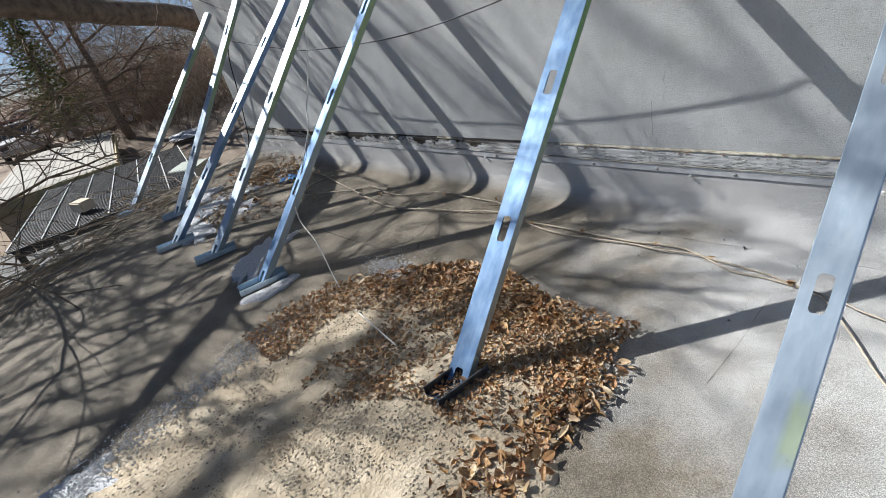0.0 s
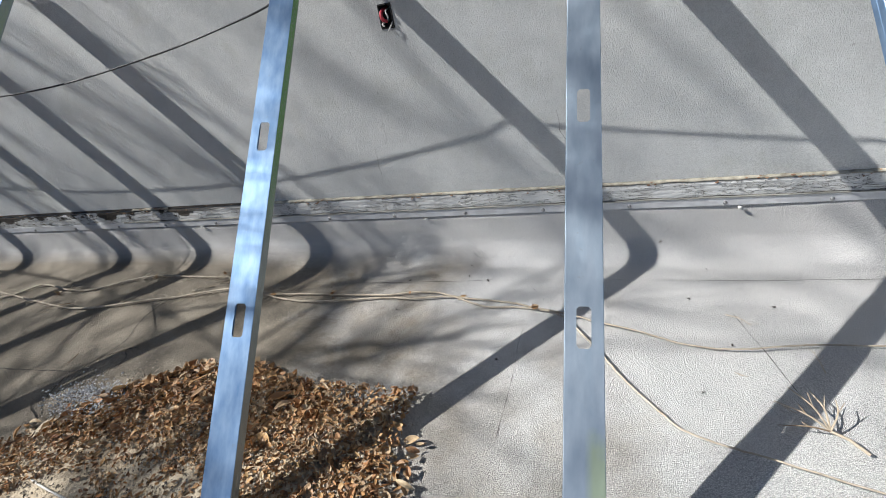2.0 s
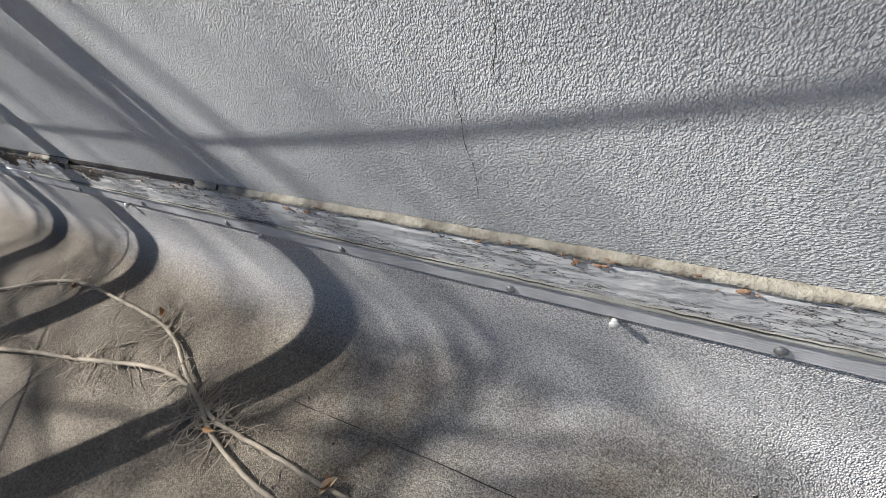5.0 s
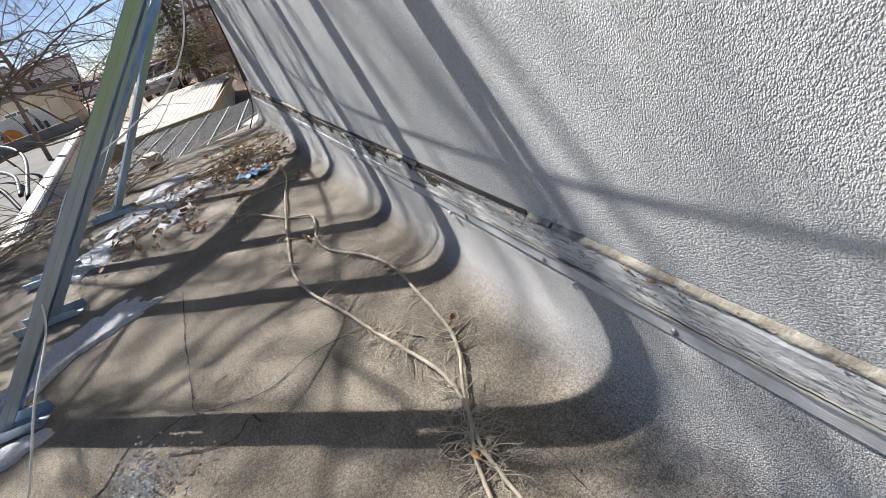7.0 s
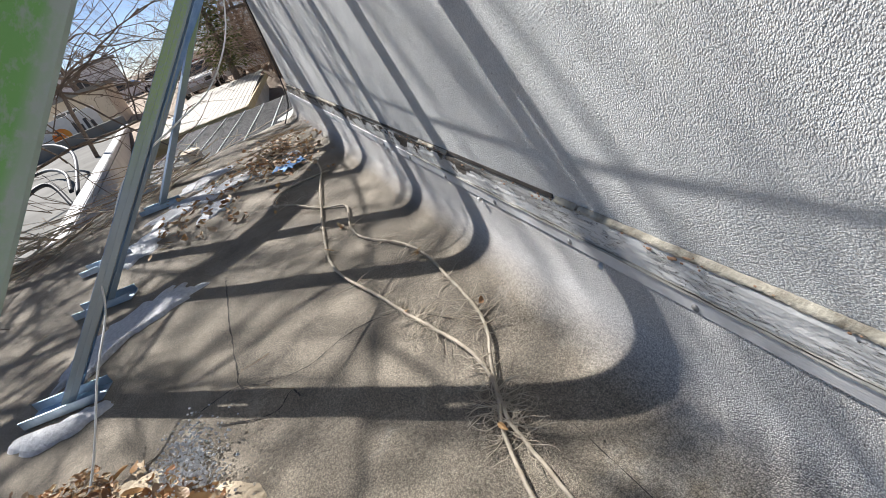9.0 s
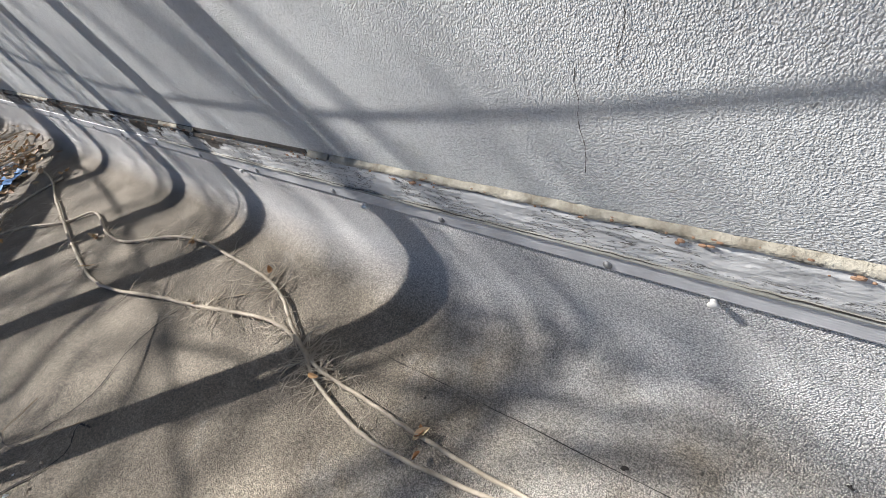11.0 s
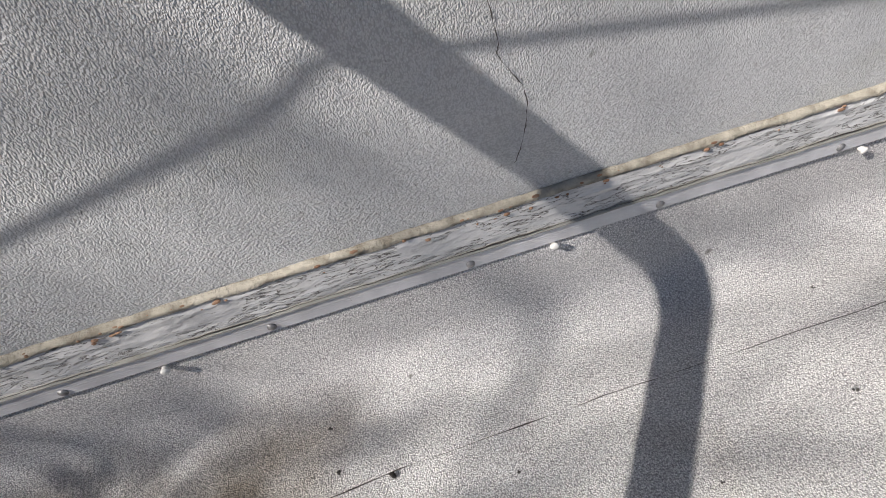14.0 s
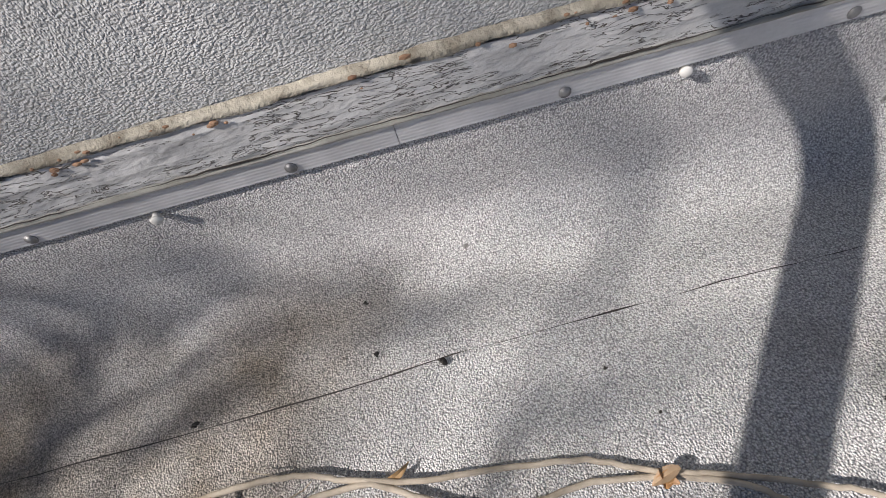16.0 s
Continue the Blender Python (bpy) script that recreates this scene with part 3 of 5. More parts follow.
def make_stud(base, top, green, turn, lift=0.0):
    holes = [(a + lift, b + lift) for a, b in HOLES]
    base, top = Vector(base), Vector(top)
    length = (top - base).length
    zax = (top - base).normalized()
    xax = (Vector((1, 0, 0)) - zax * zax.x).normalized()
    yax = zax.cross(xax)
    c, s = math.cos(radians(turn)), math.sin(radians(turn))
    m = Matrix((c * xax + s * yax, c * yax - s * xax, zax)).transposed().to_4x4()
    m.translation = base
    ob = empty("steel_stud", m, "galvanised steel stud with punched slots leaning against the wall", "metal stud", "studs leaning on the wall")
    cols = [(-0.046, 0.001), (-0.045, 0.0), (-0.0225, 0.0), (-0.021, 0.00001), (-0.0195, 0.0), (-0.0175, 0), (0.0175, 0), (0.0195, 0.0), (0.021, 0.00001), (0.0225, 0.0), (0.045, 0.0), (0.046, 0.001)]
    rows = sorted({0.0, length, *[q for a, b in holes for q in (a, a + 0.008, b - 0.008, b) if 0 < q < length]})
    bm = bmesh.new()
    g = [[bm.verts.new((x, y, s)) for x, y in cols] for s in rows]
    for j in range(len(rows) - 1):
        mid = (rows[j] + rows[j + 1]) / 2
        inside = [(a, b) for a, b in holes if a < mid < b]
        for i in range(len(cols) - 1):
            if inside and i == 5:
                a, b = inside[0]
                # rounded corners of the slot
                if mid < a + 0.008 and a > 0:
                    q0, q1 = bm.verts.new((-0.0115, 0, rows[j])), bm.verts.new((0.0115, 0, rows[j]))
                    bm.faces.new((g[j][5], q0, g[j + 1][5]))
                    bm.faces.new((q1, g[j][6], g[j + 1][6]))
                elif mid > b - 0.008:
                    q0, q1 = bm.verts.new((-0.0115, 0, rows[j + 1])), bm.verts.new((0.0115, 0, rows[j + 1]))
                    bm.faces.new((g[j][5], q0, g[j + 1][5]))
                    bm.faces.new((q1, g[j][6], g[j + 1][6]))
                continue
            bm.faces.new((g[j][i], g[j][i + 1], g[j + 1][i + 1], g[j + 1][i]))
    bmesh.ops.recalc_face_normals(bm, faces=bm.faces)
    bmesh.ops.solidify(bm, geom=bm.faces[:], thickness=0.0011)
    # webs with the deep painted sky reflection in the middle, paler copies elsewhere
    part("web", bm, MAT_STEEL_PALE if base.x < -1.8 else MAT_STEEL_SKY if base.x < 1 else MAT_STEEL_MARKED if base.x < 2 else MAT_STEEL_PALE, ob)
    for sx in (-1, 1):
        bm = bmesh.new()
        prof = [(0.046, 0.001), (0.0468, 0.003), (0.0468, 0.020), (0.0462, 0.0215), (0.0468, 0.023), (0.0468, 0.040), (0.0458, 0.0415), (0.037, 0.0415)]
        segs = 8
        g = [[bm.verts.new((sx * x, y, length * j / segs)) for x, y in prof] for j in range(segs + 1)]
        for j in range(segs):
            for i in range(len(prof) - 1):
                bm.faces.new((g[j][i], g[j][i + 1], g[j + 1][i + 1], g[j + 1][i]))
        bmesh.ops.recalc_face_normals(bm, faces=bm.faces)
        bmesh.ops.solidify(bm, geom=bm.faces[:], thickness=0.0011)
        part("flange", bm, (MAT_GREEN if green > 0.9 else MAT_GREENISH) if (green and sx > 0) else MAT_STEEL_SKY, ob, "flange with green spray paint" if (green and sx > 0) else "")
    return ob


def make_track(x, y, z, turn, length, mat):
    ob = empty("floor_track", pose(x, y, z, 0, 0, turn), "short galvanised steel track lying on the roof under a stud", "metal track", "tracks under the studs")
    h = length / 2
    part("base_strip", box(-0.048, 0.048, -h, h, 0.0, 0.0015), mat, ob)
    for sx in (-1, 1):
        bm = box(sx * 0.0485 - 0.0008, sx * 0.0485 + 0.0008, -h, h, 0.002, 0.033)
        box(sx * 0.0495 - 0.002, sx * 0.0495 + 0.002, -h, h, 0.0332, 0.037, 0.0, bm)
        part("side_flange", bm, mat, ob)


STUDS = [((-4.47, -1.70), (-4.40, 1.68), 0.3, 10), ((-3.58, -1.45), (-3.47, 1.72), 0.5, 10), ((-2.70, -1.73), (-2.56, 1.57), 0, 8), ((-2.02, -1.625), (-1.94, 1.65), 0.4, 8),
         ((-1.163, -1.627), (-1.092, 1.594), 0.8, -3.7), ((0.564, -1.587), (0.515, 1.582), 1.0, 10), ((1.560, -1.635), (1.566, 1.483), 0, 3), ((2.36, -1.60), (2.27, 1.54), 0, 8)]
for (bx, by), (tx, tz), green, turn in STUDS:
    make_stud((bx, by, 0.02), (tx, -0.047, tz), green, turn, 0.045 if 1 < bx < 2 else 0.0)
    # the track in the leaf heap takes the steel with painted shade
    make_track(bx + 0.01, by + 0.02, 0.036 if 0 < bx < 1 else 0.006, -8 if bx > 0 else -14, 0.30 if bx < 0 else 0.24, MAT_STEEL_SHADED if 0 < bx < 1 else MAT_STEEL_PALE)


# ---- cables and wires ----
def strand(name, pts, r, mat, label, category, n=7, r1=None, sides=7):
    v, f = [], []
    tube(v, f, smooth_path(pts, n), r, r1 or r, sides)
    return tagged(finish(name, v, f, mat, smooth=True), label, category)


Y = -0.234
strand("hanging_cable", [(-4.3, -0.04, 1.40), (-3.42, Y, 1.32), (-2.45, Y, 1.17), (-1.964, Y, 1.128), (-1.41, Y, 1.114), (-0.82, Y, 1.123), (-0.19, Y, 1.182), (0.203, Y, 1.24), (0.39, Y, 1.276), (0.479, Y, 1.316),
       (0.62, Y, 1.294), (1.086, Y, 1.219), (1.484, Y, 1.159), (1.828, Y, 1.12), (2.22, Y, 1.072), (3.4, -0.1, 1.02)], 0.0042, MAT_BLACK, "thin black cable slung behind the studs", "cable")
strand("dropped_cable", [(-4.15, -0.05, 1.35), (-4.3, -0.06, 1.15), (-4.45, -0.05, 0.85), (-4.62, -0.05, 0.5), (-4.72, -0.08, 0.2), (-4.75, -0.2, 0.012)], 0.006, MAT_BLACK, "black cable hanging down the wall's end", "cable")
strand("white_wire", [(-1.97, -0.28, 1.40), (-1.93, -0.34, 1.2), (-1.9, -0.45, 0.95), (-1.75, -0.62, 0.78), (-1.45, -0.8, 0.72), (-1.2, -0.99, 0.66), (-1.13, -1.14, 0.5), (-1.117, -1.222, 0.423), (-1.049, -1.271, 0.301), (-0.824, -1.316, 0.212), (-0.617, -1.382, 0.07), (-0.45, -1.43, 0.014), (-0.19, -1.5, 0.04), (0.05, -1.544, 0.055), (0.2, -1.57, 0.06)], 0.0036, MAT_WHITE, "thin white wire hanging off a stud onto the roof", "wire")


def make_vine(pts, r, seed):
    random.seed(seed)
    path = smooth_path([(x, y, 0.008 + 0.008 * abs(math.sin(5 * x))) for x, y in pts], 7)
    ob = empty("vine_stem", pose(*path[0]), "dry tan vine stem with rootlets lying along the roof", "vine", "dry vines along the wall")
    o = path[0]
    v, f = [], []
    loc = [p - o + Vector((rnd(-0.0015, 0.0015), rnd(-0.0015, 0.0015), 0)) for p in path]
    tube(v, f, loc, r, r * 0.42, 7)
    finish("stem", v, f, MAT_VINE, ob, smooth=True)
    v, f = [], []
    for i, p in enumerate(loc):
        if p.x + o.x < 0.2 and random.random() < 0.22:
            for k in range(random.randint(3, 9)):
                a, q, seg = rnd(0, 6.28), p.copy(), [p.copy()]
                for s in range(5):
                    a += rnd(-0.7, 0.7)
                    q = q + 0.019 * Vector((math.cos(a), math.sin(a), 0)) + Vector((0, 0, rnd(-0.006, 0.008)))
                    q.z = max(q.z, 0.003 - o.z)
                    seg.append(q)
                tube(v, f, seg, 0.0016, 0.0007, 4)
        elif random.random() < 0.05:
            a = rnd(0, 6.28)
            seg = [p + Vector((math.cos(a) * s, math.sin(a) * s, 0.01 * (s / 0.02 % 2))) * 1 for s in (0, 0.02, 0.04, 0.055)]
            tube(v, f, seg, 0.0016, 0.0007, 4)
    tagged(finish("root_mat", v, f, MAT_VINE, ob), kind="stuff")


make_vine([(-2.49, -0.23), (-2.53, -0.45), (-2.47, -0.584), (-2.276, -0.643), (-2.128, -0.541), (-1.884, -0.422), (-1.736, -0.311), (-1.455, -0.362), (-1.279, -0.349), (-1.056, -0.251), (-0.867, -0.21), (-0.63, -0.211), (-0.413, -0.225),
           (-0.292, -0.254), (-0.185, -0.304), (-0.017, -0.364), (0.2, -0.371), (0.354, -0.374), (0.623, -0.363), (0.743, -0.345), (0.865, -0.347), (0.949, -0.372), (1.06, -0.392), (1.23, -0.407), (1.325, -0.441), (1.399, -0.462),
           (1.507, -0.499), (1.577, -0.529), (1.718, -0.572), (1.879, -0.632), (2.044, -0.651), (2.305, -0.614), (3.0, -0.6)], 0.0068, 3)
make_vine([(-2.9, -0.25), (-2.583, -0.272), (-2.178, -0.362), (-1.698, -0.456), (-1.273, -0.524), (-1.029, -0.517), (-0.767, -0.449), (-0.572, -0.403), (-0.408, -0.363), (-0.261, -0.331), (-0.15, -0.331), (-0.06, -0.357), (0.033, -0.398),
           (0.218, -0.432), (0.375, -0.425), (0.631, -0.383), (0.76, -0.394), (0.949, -0.378), (1.048, -0.417), (1.137, -0.445), (1.264, -0.438), (1.399, -0.469), (1.465, -0.519), (1.53, -0.61), (1.585, -0.693), (1.663, -0.821), (1.763, -0.947),
           (1.821, -1.01), (1.93, -1.053), (2.042, -1.088), (2.4, -1.2)], 0.0066, 5)


# ---- cracks and lap seams ----
def make_crack(name, pts, width, plane, label, depth=0.0015):
    """A jagged dark groove as a thin proud strip on the floor ('z') or the wall ('y')."""
    path = smooth_path([(a, b, 0) for a, b in pts], 8)
    v, f = [], []
    for i, p in enumerate(path):
        w = width * rnd(0.05, 1.0)
        j = Vector((rnd(-1, 1), rnd(-1, 1), 0)) * width * 0.8
        d = path[min(i + 1, len(path) - 1)] - path[max(i - 1, 0)]
        nrm = Vector((-d.y, d.x, 0)).normalized() * w
        for q in (p + j + nrm, p + j - nrm):
            if plane == "z":
                gz = 0.008 * noise.noise(Vector((q.x * 2.1, q.y * 1.7, 3.0))) + 0.004 * noise.noise(Vector((q.x * 5.5, q.y * 5.0, 9.0)))
                v.append((q.x, q.y, gz + 0.003))
            else:
                v.append((q.x, -0.002, q.y))
    for i in range(len(path) - 1):
        f.append((2 * i, 2 * i + 1, 2 * i + 3, 2 * i + 2))
    ob = finish(name, v, f, MAT_CRACK)
    return tagged(ob, label, "crack", kind="structure")


random.seed(11)
make_crack("floor_seam", [(-1.62, -0.987), (-1.54, -0.987), (-1.181, -0.988), (-0.9, -0.982), (-0.712, -0.976), (-0.654, -0.944)], 0.004, "z", "open lap seam in the roofing membrane")
make_crack("floor_crack", [(-0.44, -0.30), (-0.609, -0.403), (-0.66, -0.53), (-0.649, -0.627), (-0.604, -0.754), (-0.643, -0.899), (-0.70, -1.0), (-0.664, -1.15), (-0.593, -1.213), (-0.578, -1.308)], 0.003, "z", "ragged crack in the roofing membrane")
make_crack("floor_crack_short", [(-0.49, -0.80), (-0.533, -0.822), (-0.479, -0.881), (-0.539, -1.012), (-0.638, -1.149)], 0.003, "z", "short ragged crack beside the grit")
make_crack("floor_seam_long", [(0.1, -0.259), (0.45, -0.252), (0.89, -0.242), (1.143, -0.228), (1.484, -0.222), (1.725, -0.222), (2.2, -0.219), (3.2, -0.21)], 0.0016, "z", "thin lap seam along the foot of the cove")
make_crack("floor_crack_side", [(1.30, -0.56), (1.29, -0.66), (1.295, -0.8), (1.28, -1.1)], 0.0014, "z", "fine crack across the roofing membrane")
make_crack("floor_crack_far", [(2.06, -0.44), (2.09, -0.56), (2.12, -0.66), (2.17, -0.85), (2.22, -1.0)], 0.0014, "z", "fine crack across the roofing membrane")
make_crack("wall_crack", [(0.58, 0.60), (0.577, 0.572), (0.579, 0.552), (0.574, 0.518), (0.579, 0.47), (0.572, 0.42)], 0.0009, "y", "hairline crack in the wall coating")
make_crack("wall_crack_high", [(0.655, 0.74), (0.644, 0.70), (0.65, 0.66), (0.639, 0.62), (0.642, 0.60)], 0.0009, "y", "hairline crack in the wall coating")
make_crack("wall_crack_side", [(1.43, 0.70), (1.44, 0.634), (1.44, 0.608), (1.472, 0.552), (1.473, 0.503), (1.461, 0.458), (1.449, 0.43)], 0.0011, "y", "hairline crack in the wall coating")


# ---- snow, grit, leaves ----
def patch(name, outline, height, mat, label, category, kind="", rough=0.35, rings=9, steps=72, seed=1.0):
    """A low uneven mound over a closed outline."""
    loop = smooth_path([(x, y, 0) for x, y in outline] + [(outline[0][0], outline[0][1], 0)], 8)[:-1]
    c = sum(loop, Vector()) / len(loop)
    n = len(loop)
    v, f = [(c.x, c.y, height)], []
    for r in range(1, rings + 1):
        t = r / rings
        for i, p in enumerate(loop):
            e = 1 + rough * noise.noise(Vector((p.x * 9, p.y * 9, seed))) * t + 0.5 * rough * noise.noise(Vector((p.x * 30, p.y * 30, seed))) * t
            q = c + (p - c) * t * e
            h = height * (1 - t ** 3) * (0.75 + 0.6 * noise.noise(Vector((q.x * 6, q.y * 6, seed + 3)))) + 0.3 * height * noise.noise(Vector((q.x * 25, q.y * 25, seed)))
            v.append((q.x, q.y, max(h, 0.0) + 0.012 if r < rings else -0.012))
    for i in range(n):
        f.append((0, 1 + i, 1 + (i + 1) % n))
    for r in range(rings - 1):
        for i in range(n):
            a, b = 1 + r * n + i, 1 + r * n + (i + 1) % n
            f.append((a, a + n, b + n, b))
    ob = finish(name, v, f, mat, smooth=True)
    return tagged(ob, label, category, kind=kind)


SNOW = [[(-1.09, -1.80), (-0.96, -1.68), (-0.95, -1.46), (-1.04, -1.44), (-1.07, -1.62)],
        [(-1.68, -1.05), (-1.60, -1.16), (-1.50, -1.42), (-1.30, -1.60), (-1.34, -1.76), (-1.60, -1.72), (-1.74, -1.42), (-1.86, -1.2), (-1.80, -1.08)],
        [(-2.42, -1.64), (-2.5, -1.48), (-2.75, -1.36), (-3.0, -1.42), (-2.95, -1.56), (-2.7, -1.66)],
        [(-3.0, -1.44), (-3.1, -1.2), (-3.2, -0.85), (-3.17, -0.62), (-3.4, -0.66), (-3.52, -1.0), (-3.45, -1.3), (-3.25, -1.5)],
        [(-2.75, -1.1), (-2.68, -0.98), (-2.9, -0.86), (-3.02, -0.95), (-2.95, -1.1)],
        [(-3.7, -1.3), (-3.6, -1.1), (-3.85, -0.9), (-4.0, -1.05), (-3.9, -1.25)],
        [(-3.25, -0.45), (-3.2, -0.36), (-3.4, -0.28), (-3.5, -0.36)],
        [(-0.15, -2.62), (0.0, -2.75), (-0.15, -2.95), (-0.42, -2.9), (-0.44, -2.68), (-0.3, -2.55)]]
for k, o in enumerate(SNOW):
    patch("snow_patch", o, 0.014 if k < 2 else 0.010, MAT_SNOW, "melting patch of old white snow on the roof", "snow", rough=0.6, seed=k * 3.1)

patch("grit_bed", [(-0.62, -1.78), (-0.58, -1.4), (-0.53, -1.18), (-0.34, -0.99), (0.04, -0.88), (0.54, -1.0), (0.84, -1.06), (0.95, -1.2), (0.96, -1.43), (1.04, -1.6), (1.12, -2.0), (1.05, -2.8), (0.6, -3.2), (0.0, -3.0), (-0.35, -2.78), (-0.45, -2.6), (-0.5, -2.3), (-0.5, -2.05)],
      0.034, MAT_SAND, "heap of tan sandy grit washed onto the roof", "grit", "stuff", rough=0.12, rings=16, seed=8.0)


def scatter_pebbles(n, where, seed, name="grit_pebbles", zb=0.03):
    random.seed(seed)
    v, f = [], []
    for k in range(n):
        x, y = where()
        r = rnd(0.002, 0.006)
        o = len(v)
        z = zb + rnd(-0.004, 0.02)
        for dx, dy, dz in ((1, 0, 0), (-1, 0, 0), (0, 1, 0), (0, -1, 0), (0, 0, 1), (0, 0, -1)):
            v.append((x + dx * r * rnd(0.7, 1.3), y + dy * r * rnd(0.7, 1.3), z + dz * r * 0.8))
        for a, b, c in ((0, 2, 4), (2, 1, 4), (1, 3, 4), (3, 0, 4), (2, 0, 5), (1, 2, 5), (3, 1, 5), (0, 3, 5)):
            f.append((o + a, o + b, o + c))
    return tagged(finish(name, v, f, MAT_PEBBLE), "loose dark and pale grit grains on the sandy heap", "grit", kind="stuff")


def in_bed():
    while True:
        x, y = random.gauss(0.25, 0.42), random.gauss(-1.75, 0.5)
        if x < 1.05 and -0.6 < x and y < -0.9 and y > -3 and noise.noise(Vector((x * 5, y * 5, 2))) > -0.25:
            return x, y


scatter_pebbles(9000, in_bed, 21, zb=0.030)


def leaf_mesh(name, length, width, curl, twist, fold):
    n, v, f = 5, [], []
    for i in range(n + 1):
        t = i / n
        w = width * math.sin(math.pi * min(1, t * 0.92 + 0.06)) ** 0.8 / 2
        a = curl * (t - 0.5)
        x = length * (math.sin(a) / curl if abs(curl) > 0.01 else t - 0.5)
        z = length * (1 - math.cos(a)) / curl if abs(curl) > 0.01 else 0
        tw = twist * (t - 0.5)
        for s in (-1, 0, 1):
            v.append((x, s * w * math.cos(tw), z + s * w * math.sin(tw) + abs(s) * fold * w))
    for i in range(n):
        for s in range(2):
            a = i * 3 + s
            f.append((a, a + 1, a + 4, a + 3))
    k = len(v)
    v += [(x, y, z - 0.0012) for x, y, z in v]
    f += [tuple(k + q for q in reversed(face)) for face in f[:]]
    return v, f


random.seed(31)
LEAF_KINDS = [leaf_mesh("leaf", rnd(0.04, 0.08), rnd(0.016, 0.034), rnd(-2.2, 2.6), rnd(-1.6, 1.6), rnd(0.1, 0.9)) for k in range(14)]
LEAF_DATA = []
for v, f in LEAF_KINDS:
    me = bpy.data.meshes.new("leaf")
    me.from_pydata(v, [], f)
    me.materials.append(MAT_LEAF_OB)
    LEAF_DATA.append(me)


def leaf_heap(name, where, n_single, n_joined, label, seed, zbase=0.03, zspread=0.03, size=1.0):
    random.seed(seed)
    ob = empty(name, pose(0, 0, 0), label, "leaves")
    for k in range(n_single):
        x, y = where()
        lf = new("leaf", random.choice(LEAF_DATA))
        lf.parent = ob
        s = size * rnd(0.6, 1.2)
        lf.matrix_basis = pose(x, y, zbase + abs(random.gauss(0, zspread)), rnd(-40, 40), rnd(-30, 30), rnd(0, 360)) @ Matrix.Diagonal((s, s, s, 1))
    v, f = [], []
    for k in range(n_joined):
        x, y = where()
        lv, lfc = random.choice(LEAF_KINDS)
        s = size * rnd(0.5, 1.1)
        m = pose(x, y, zbase + rnd(-0.01, zspread), rnd(-50, 50), rnd(-35, 35), rnd(0, 360)) @ Matrix.Diagonal((s, s, s, 1))
        o = len(v)
        v += [m @ Vector(q) for q in lv]
        f += [tuple(o + q for q in face) for face in lfc]
    tagged(finish("leaf_litter", v, f, MAT_LEAF, ob), kind="stuff")
    return ob


def in_heap():
    """A crescent along the heap's side nearest to the wall."""
    while True:
        t = random.random()
        cx, cy = (-0.45 + 1.35 * t, -1.02 + 0.18 * math.sin(3.1 * t) - 0.12 * t) if t < 0.8 else (0.93 + rnd(-0.05, 0.06), rnd(-1.95, -1.1))
        x, y = cx + random.gauss(0, 0.09), cy + random.gauss(-0.12, 0.13)
        if y < min(-0.80, -0.86 - 0.35 * abs(x) - 0.35 * max(0.0, -x)) + 0.1 * (x > 0.2) and x < 1.06:
            return x, y


leaf_heap("leaf_heap", in_heap, 295, 1900, "heap of curled brown dry leaves round a stud's foot", 41, 0.022, 0.012, 1.0)


def in_litter():
    while True:
        x, y = rnd(-0.65, 0.98), rnd(-1.95, -0.9)
        if noise.noise(Vector((x * 3, y * 3, 6))) + 0.9 * (y + 1.35) > -0.42 and y < -0.95 - 0.6 * max(0.0, 0.1 - x):
            return x, y


leaf_heap("leaf_crumble", in_litter, 120, 9000, "crumbled red-brown leaf litter over the sandy grit", 42, 0.034, 0.013, 0.5)


def in_ice():
    t = random.random()
    if random.random() < 0.3:
        return random.gauss(-0.4, 0.1), random.gauss(-1.13, 0.05)
    return -0.56 + 0.22 * t + random.gauss(0, 0.06), -1.7 - 1.2 * t + random.gauss(0, 0.06)


def on_vine():
    return random.choice(((-2.3, -0.62), (-1.5, -0.40), (-1.3, -0.51), (-0.9, -0.23), (-0.42, -0.20), (-0.58, -0.40), (0.02, -0.39), (0.35, -0.37), (0.37, -0.41), (0.75, -0.36), (1.33, -0.45), (1.0, -0.38)))


ice = scatter_pebbles(4200, in_ice, 22, "ice_crumbs", 0.022)
ice.data.materials[0] = MAT_SNOW
tagged(ice, "melting grey-white ice crumbs along the grit's edge", "ice")

leaf_heap("wet_leaf_clump", lambda: (random.gauss(-0.62, 0.07), random.gauss(-1.68, 0.04)), 22, 20, "clump of wet orange-brown leaves at the grit's edge", 49, 0.014, 0.008, 0.9)
leaf_heap("vine_leaves", on_vine, 14, 10, "a few dry leaves caught along the vine stems", 48, 0.018, 0.004, 0.7)


def in_far_leaves():
    return random.gauss(-3.45, 0.35), random.gauss(-0.45, 0.17)


leaf_heap("far_leaf_drift", in_far_leaves, 90, 350, "drift of dry leaves at the roof's far corner", 43, 0.02, 0.03)


def in_sprinkle():
    return rnd(-3.6, -2.3), rnd(-1.4, -0.8)


leaf_heap("scattered_leaves", in_sprinkle, 60, 60, "scattered dry leaves between melting snow", 47, 0.02, 0.01)


